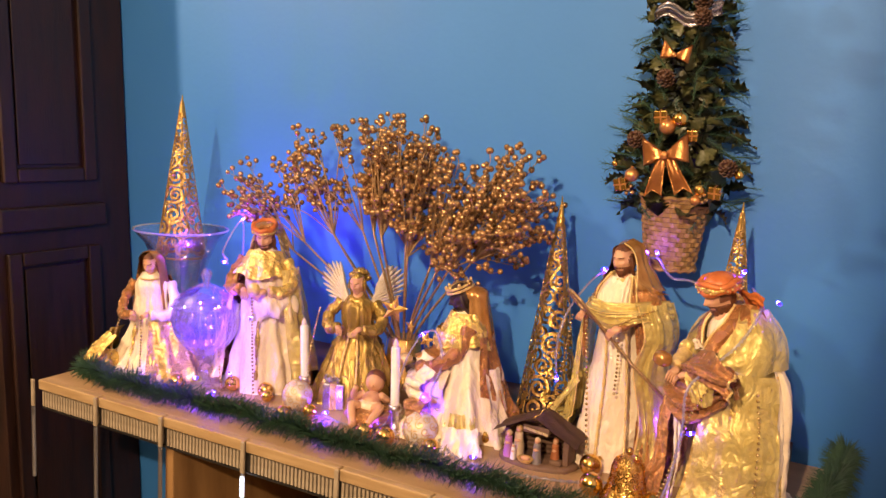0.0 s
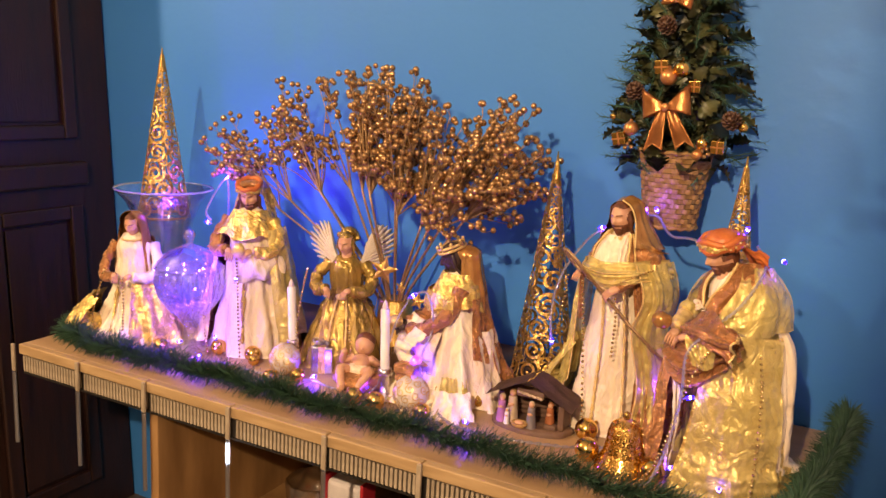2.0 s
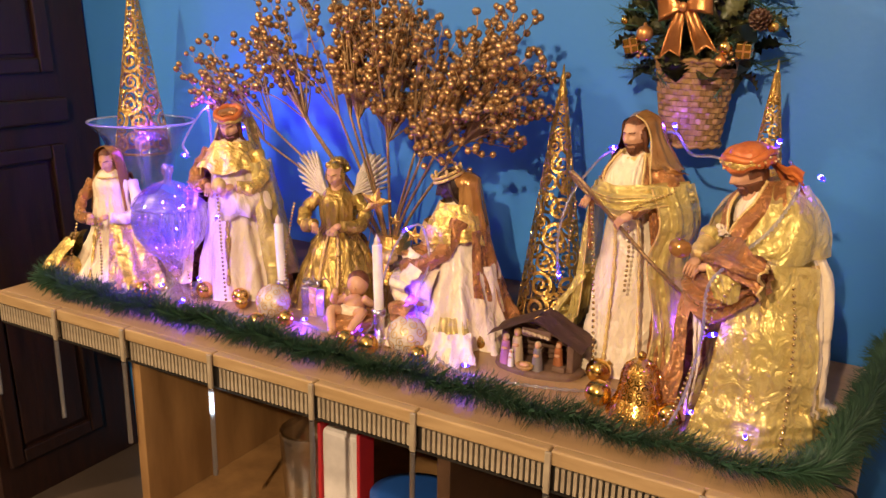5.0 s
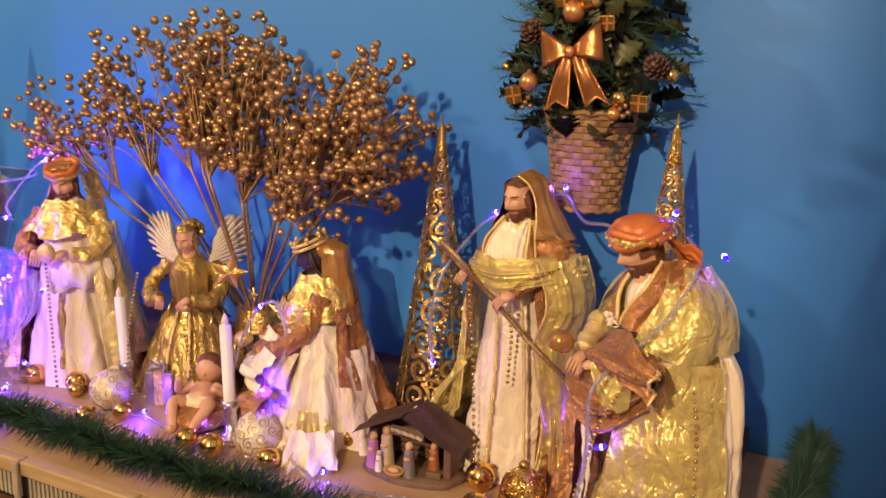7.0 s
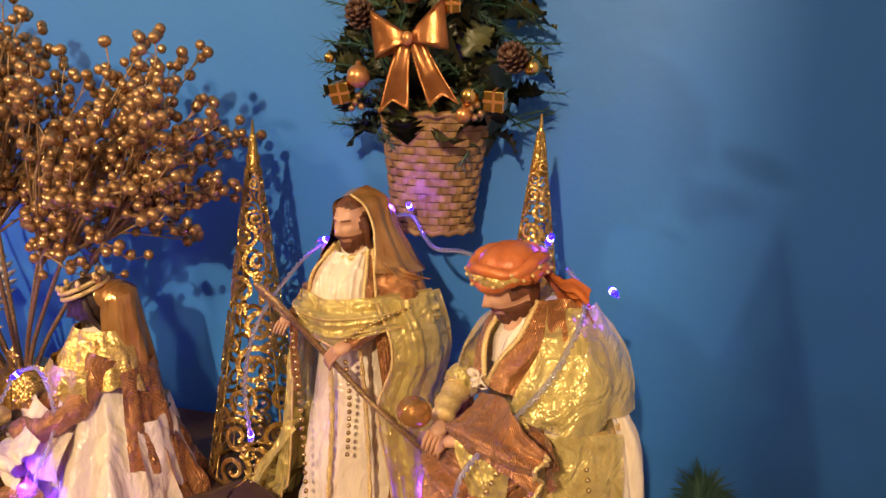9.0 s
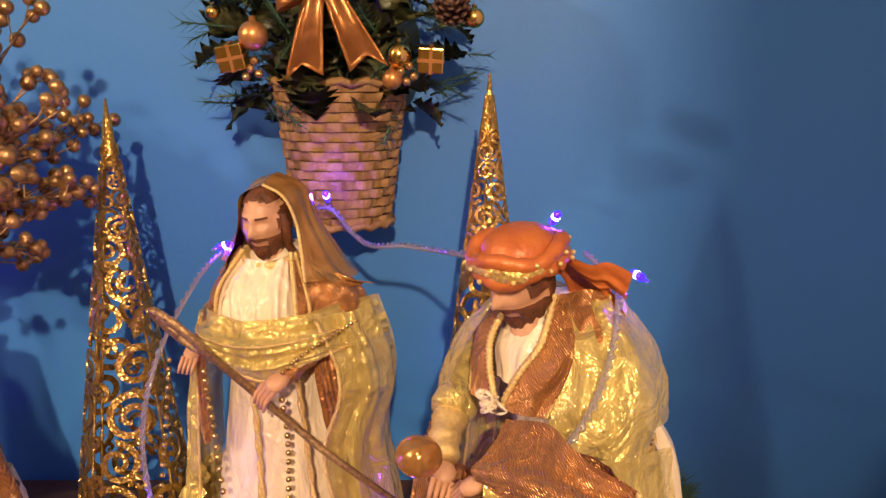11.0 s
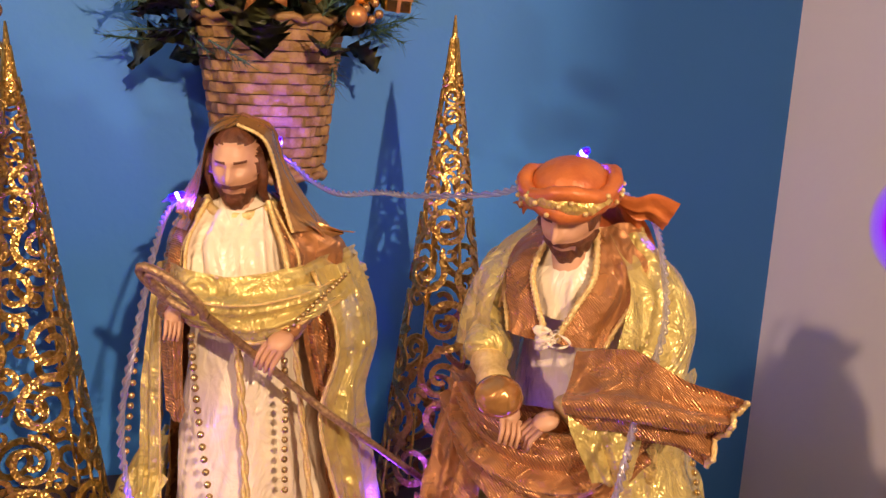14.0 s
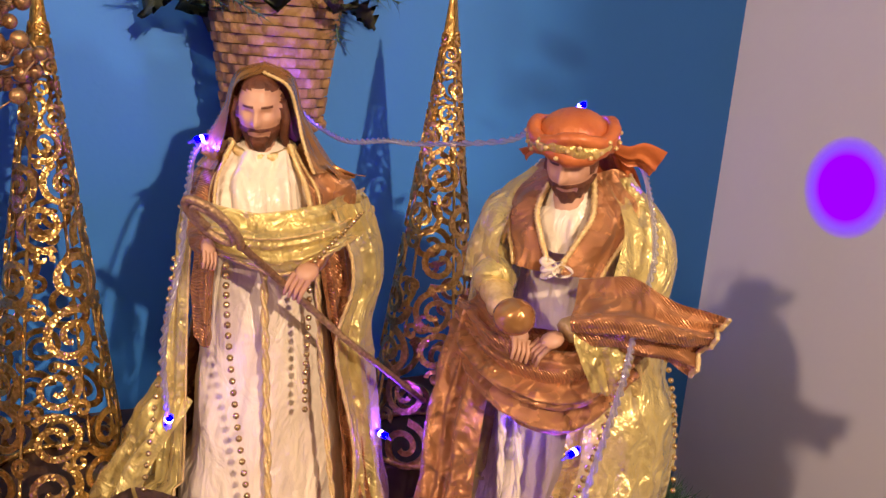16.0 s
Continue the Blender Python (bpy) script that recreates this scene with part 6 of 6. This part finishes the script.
beads(on(KING, (0.090, -0.020, 0.27), (0.112, -0.024, 0.20), (0.124, -0.030, 0.10), (0.134, -0.040, 0.01)), 0.0026, 0.0072)
beads([(-1.325, -0.315, 1.02), (-1.318, -0.318, 0.94), (-1.312, -0.322, 0.86), (-1.30, -0.33, 0.77)])
beads([(-1.425, -0.30, 1.02), (-1.435, -0.30, 0.92), (-1.42, -0.32, 0.83), (-1.40, -0.33, 0.756)])
beads([(-1.665, -0.40, 0.94), (-1.69, -0.40, 0.88), (-1.70, -0.41, 0.82), (-1.68, -0.42, 0.756)])
beads([(-1.60, -0.405, 0.93), (-1.592, -0.41, 0.87), (-1.585, -0.42, 0.80)])
beads([(-1.175, -0.24, 0.99), (-1.185, -0.25, 0.92), (-1.19, -0.26, 0.84), (-1.17, -0.27, 0.765)])
beads([(-1.05, -0.26, 0.90), (-1.03, -0.27, 0.84), (-1.02, -0.28, 0.78)])
beads([(-0.872, -0.25, 0.90), (-0.885, -0.26, 0.85), (-0.90, -0.27, 0.79), (-0.89, -0.28, 0.756)])
beads([(-1.45, -0.40, 0.754), (-1.30, -0.36, 0.754), (-1.20, -0.385, 0.754), (-1.10, -0.375, 0.754), (-0.98, -0.378, 0.754), (-0.87, -0.33, 0.754), (-0.80, -0.32, 0.754), (-0.72, -0.325, 0.754)], 0.0027, 0.0064, "string of small gold beads laid on the table")
beads([(-1.22, -0.36, 0.754), (-1.12, -0.40, 0.754), (-1.0, -0.40, 0.754), (-0.90, -0.395, 0.754)], 0.0027, 0.0064, "string of small gold beads laid on the table")


# ---- violet fairy lights on clear cable ----
# bulb 27 is unseen, added to throw the blue glow on the wall
LEDS = [(-0.523, -0.137, 1.150), (-0.426, -0.085, 1.190), (-0.155, -0.305, 1.161), (-0.221, -0.290, 1.203), (-1.490, -0.165, 1.157), (-1.300, -0.345, 0.955), (-1.395, -0.330, 1.075),
        (-1.446, -0.325, 0.905), (-1.430, -0.315, 0.955), (-1.465, -0.335, 0.965), (-1.385, -0.375, 0.762), (-1.42, -0.40, 0.80), (-1.355, -0.35, 0.81), (-1.59, -0.392, 0.765), (-1.555, -0.345, 0.94),
        (-1.090, -0.325, 0.764), (-0.985, -0.330, 0.770), (-0.945, -0.33, 0.775), (-0.875, -0.275, 0.975), (-0.845, -0.30, 0.845), (-0.690, -0.358, 0.768), (-0.300, -0.345, 0.948), (-0.295, -0.345, 0.775), (-0.566, -0.250, 0.930), (-0.350, -0.200, 0.862), (-0.195, -0.435, 0.80), (-0.265, -0.40, 0.93),
        (-1.47, -0.07, 1.10), (-1.60, -0.245, 1.085)]


def fairy_light(p, k):
    th = empty("fairy_light", *p)
    rot = pose(0, 0, 0, 60 * math.sin(k * 2.3), 70 * math.cos(k * 1.7), 0)
    bm = bmesh.new()
    lathe(bm, [(-0.003, 0.0030), (0.004, 0.0034), (0.008, 0.0026), (0.010, 0.0005)], 12)
    part("bulb", bm, M_LED, th, at=rot)
    bm = bmesh.new()
    ball(bm, (0, 0, 0.0035), (0.0037, 0.0037, 0.0030), 0, None, 12, 8)
    part("core", bm, M_TIP, th, "white hot glowing core", at=rot)
    bm = bmesh.new()
    lathe(bm, [(-0.010, 0.0013), (-0.003, 0.0020)], 8)
    part("socket", bm, M_WIRE, th, at=rot)
    tagged(th, "small glowing violet fairy light bulb", "light", "violet fairy lights")
    q = Vector(p) + Vector((0, -0.008, 0.006))
    point("fairy_light_glow", q, 3.8 * POWER.get(k, 0.02), VIOLET, 0.004)


POWER = {4: 0.25, 5: 0.10, 6: 0.14, 7: 0.4, 8: 0.35, 10: 0.18, 11: 0.14, 27: 0.7, 28: 0.35, 15: 0.10, 16: 0.10, 17: 0.08, 18: 0.05, 19: 0.12, 20: 0.06, 24: 0.10, 23: 0.04, 0: 0.03, 1: 0.11, 2: 0.03, 3: 0.02, 21: 0.03, 13: 0.03, 14: 0.03, 9: 0.08, 12: 0.06}
for k, p in enumerate(LEDS):
    fairy_light(p, k)


def cable(pts):
    line = smooth_line(pts, 26)
    bm = bmesh.new()
    for k in range(2):
        tube(bm, [q + Vector((0.0016 * math.cos(i * 0.9 + k * 3.14), 0.0016 * math.sin(i * 0.9 + k * 3.14), 0.0014 * math.sin(i * 0.9 + k * 3.14))) for i, q in enumerate(line)], 0.0016, 6)
    tagged(part("light_cable", bm, M_WIRE), "clear twisted cable of the violet fairy lights", "cable", "light cables")


cable([(-0.566, -0.252, 0.925), (-0.570, -0.256, 1.00), (-0.556, -0.250, 1.07), (-0.540, -0.190, 1.12), (-0.523, -0.137, 1.145), (-0.480, -0.075, 1.165), (-0.428, -0.080, 1.180), (-0.400, -0.108, 1.160), (-0.378, -0.13, 1.150), (-0.345, -0.15, 1.154), (-0.318, -0.17, 1.154), (-0.279, -0.27, 1.172), (-0.245, -0.262, 1.188), (-0.221, -0.272, 1.194)])
cable(on(KING, (0.022, 0.000, 0.432), (0.050, 0.000, 0.412), (0.066, -0.020, 0.385), (0.080, -0.062, 0.345), (0.078, -0.112, 0.305), (0.078, -0.146, 0.27), (0.066, -0.140, 0.20), (0.048, -0.142, 0.11), (0.024, -0.154, 0.03), (0.0, -0.166, 0.006)))
cable([(-0.875, -0.27, 0.98), (-0.905, -0.28, 0.92), (-0.925, -0.29, 0.84), (-0.94, -0.31, 0.765), (-1.02, -0.34, 0.757), (-1.09, -0.33, 0.757), (-1.20, -0.36, 0.757), (-1.32, -0.36, 0.757), (-1.40, -0.39, 0.757)])
cable([(-0.875, -0.27, 0.98), (-0.84, -0.27, 0.985), (-0.82, -0.275, 0.92), (-0.83, -0.305, 0.85), (-0.80, -0.32, 0.78), (-0.72, -0.36, 0.756), (-0.62, -0.362, 0.756), (-0.50, -0.33, 0.756), (-0.40, -0.28, 0.757), (-0.30, -0.34, 0.757)])
cable([(-1.39, -0.33, 1.08), (-1.43, -0.30, 1.10), (-1.49, -0.17, 1.155), (-1.52, -0.13, 1.06), (-1.55, -0.11, 0.95), (-1.50, -0.12, 0.80)])


# ---- things kept under the table ----
def under_table():
    bm = bmesh.new()
    lathe(bm, [(0.0, 0.05), (0.12, 0.058), (0.20, 0.062), (0.205, 0.058), (0.13, 0.053), (0.01, 0.045)], 28, cap=False)
    tagged(part("glass_jar", bm, M_GLASS, None, at=pose(-1.08, -0.33, 0.32)), "patterned clear glass jar on the lower shelf", "jar")
    th = empty("white_bag", -0.97, -0.34, 0.32)
    boxed("body", (-0.045, 0.045, -0.03, 0.03, 0, 0.24), M_CANDLE, th, bevel=0.01)
    for e in (-1, 1):
        boxed("red_edge", (e * 0.049 - 0.004, e * 0.049 + 0.004, -0.033, 0.02, 0, 0.25), M_RED, th, bevel=0.003)
    tagged(th, "white bag with red edging on the lower shelf", "bag")
    bm = bmesh.new()
    lathe(bm, [(0.0, 0.07), (0.12, 0.085), (0.15, 0.088), (0.152, 0.07)], 30, sx=1.2)
    tagged(part("blue_tub", bm, M_BLUEBIN, None, at=pose(-0.78, -0.36, 0.32)), "round blue plastic tub on the lower shelf", "tub")


under_table()


def mains_cord():
    bm = bmesh.new()
    tube(bm, smooth_line([(-0.20, -0.40, 0.7535), (-0.15, -0.43, 0.7535), (-0.07, -0.44, 0.765), (-0.040, -0.43, 0.74), (-0.036, -0.40, 0.62), (-0.034, -0.36, 0.40), (-0.03, -0.30, 0.10), (-0.02, -0.20, 0.004), (0.10, -0.06, 0.004)], 14), 0.0022, 6)
    tagged(part("mains_cord", bm, M_BLACK), "thin dark mains cord hanging off the table end", "cord")


mains_cord()
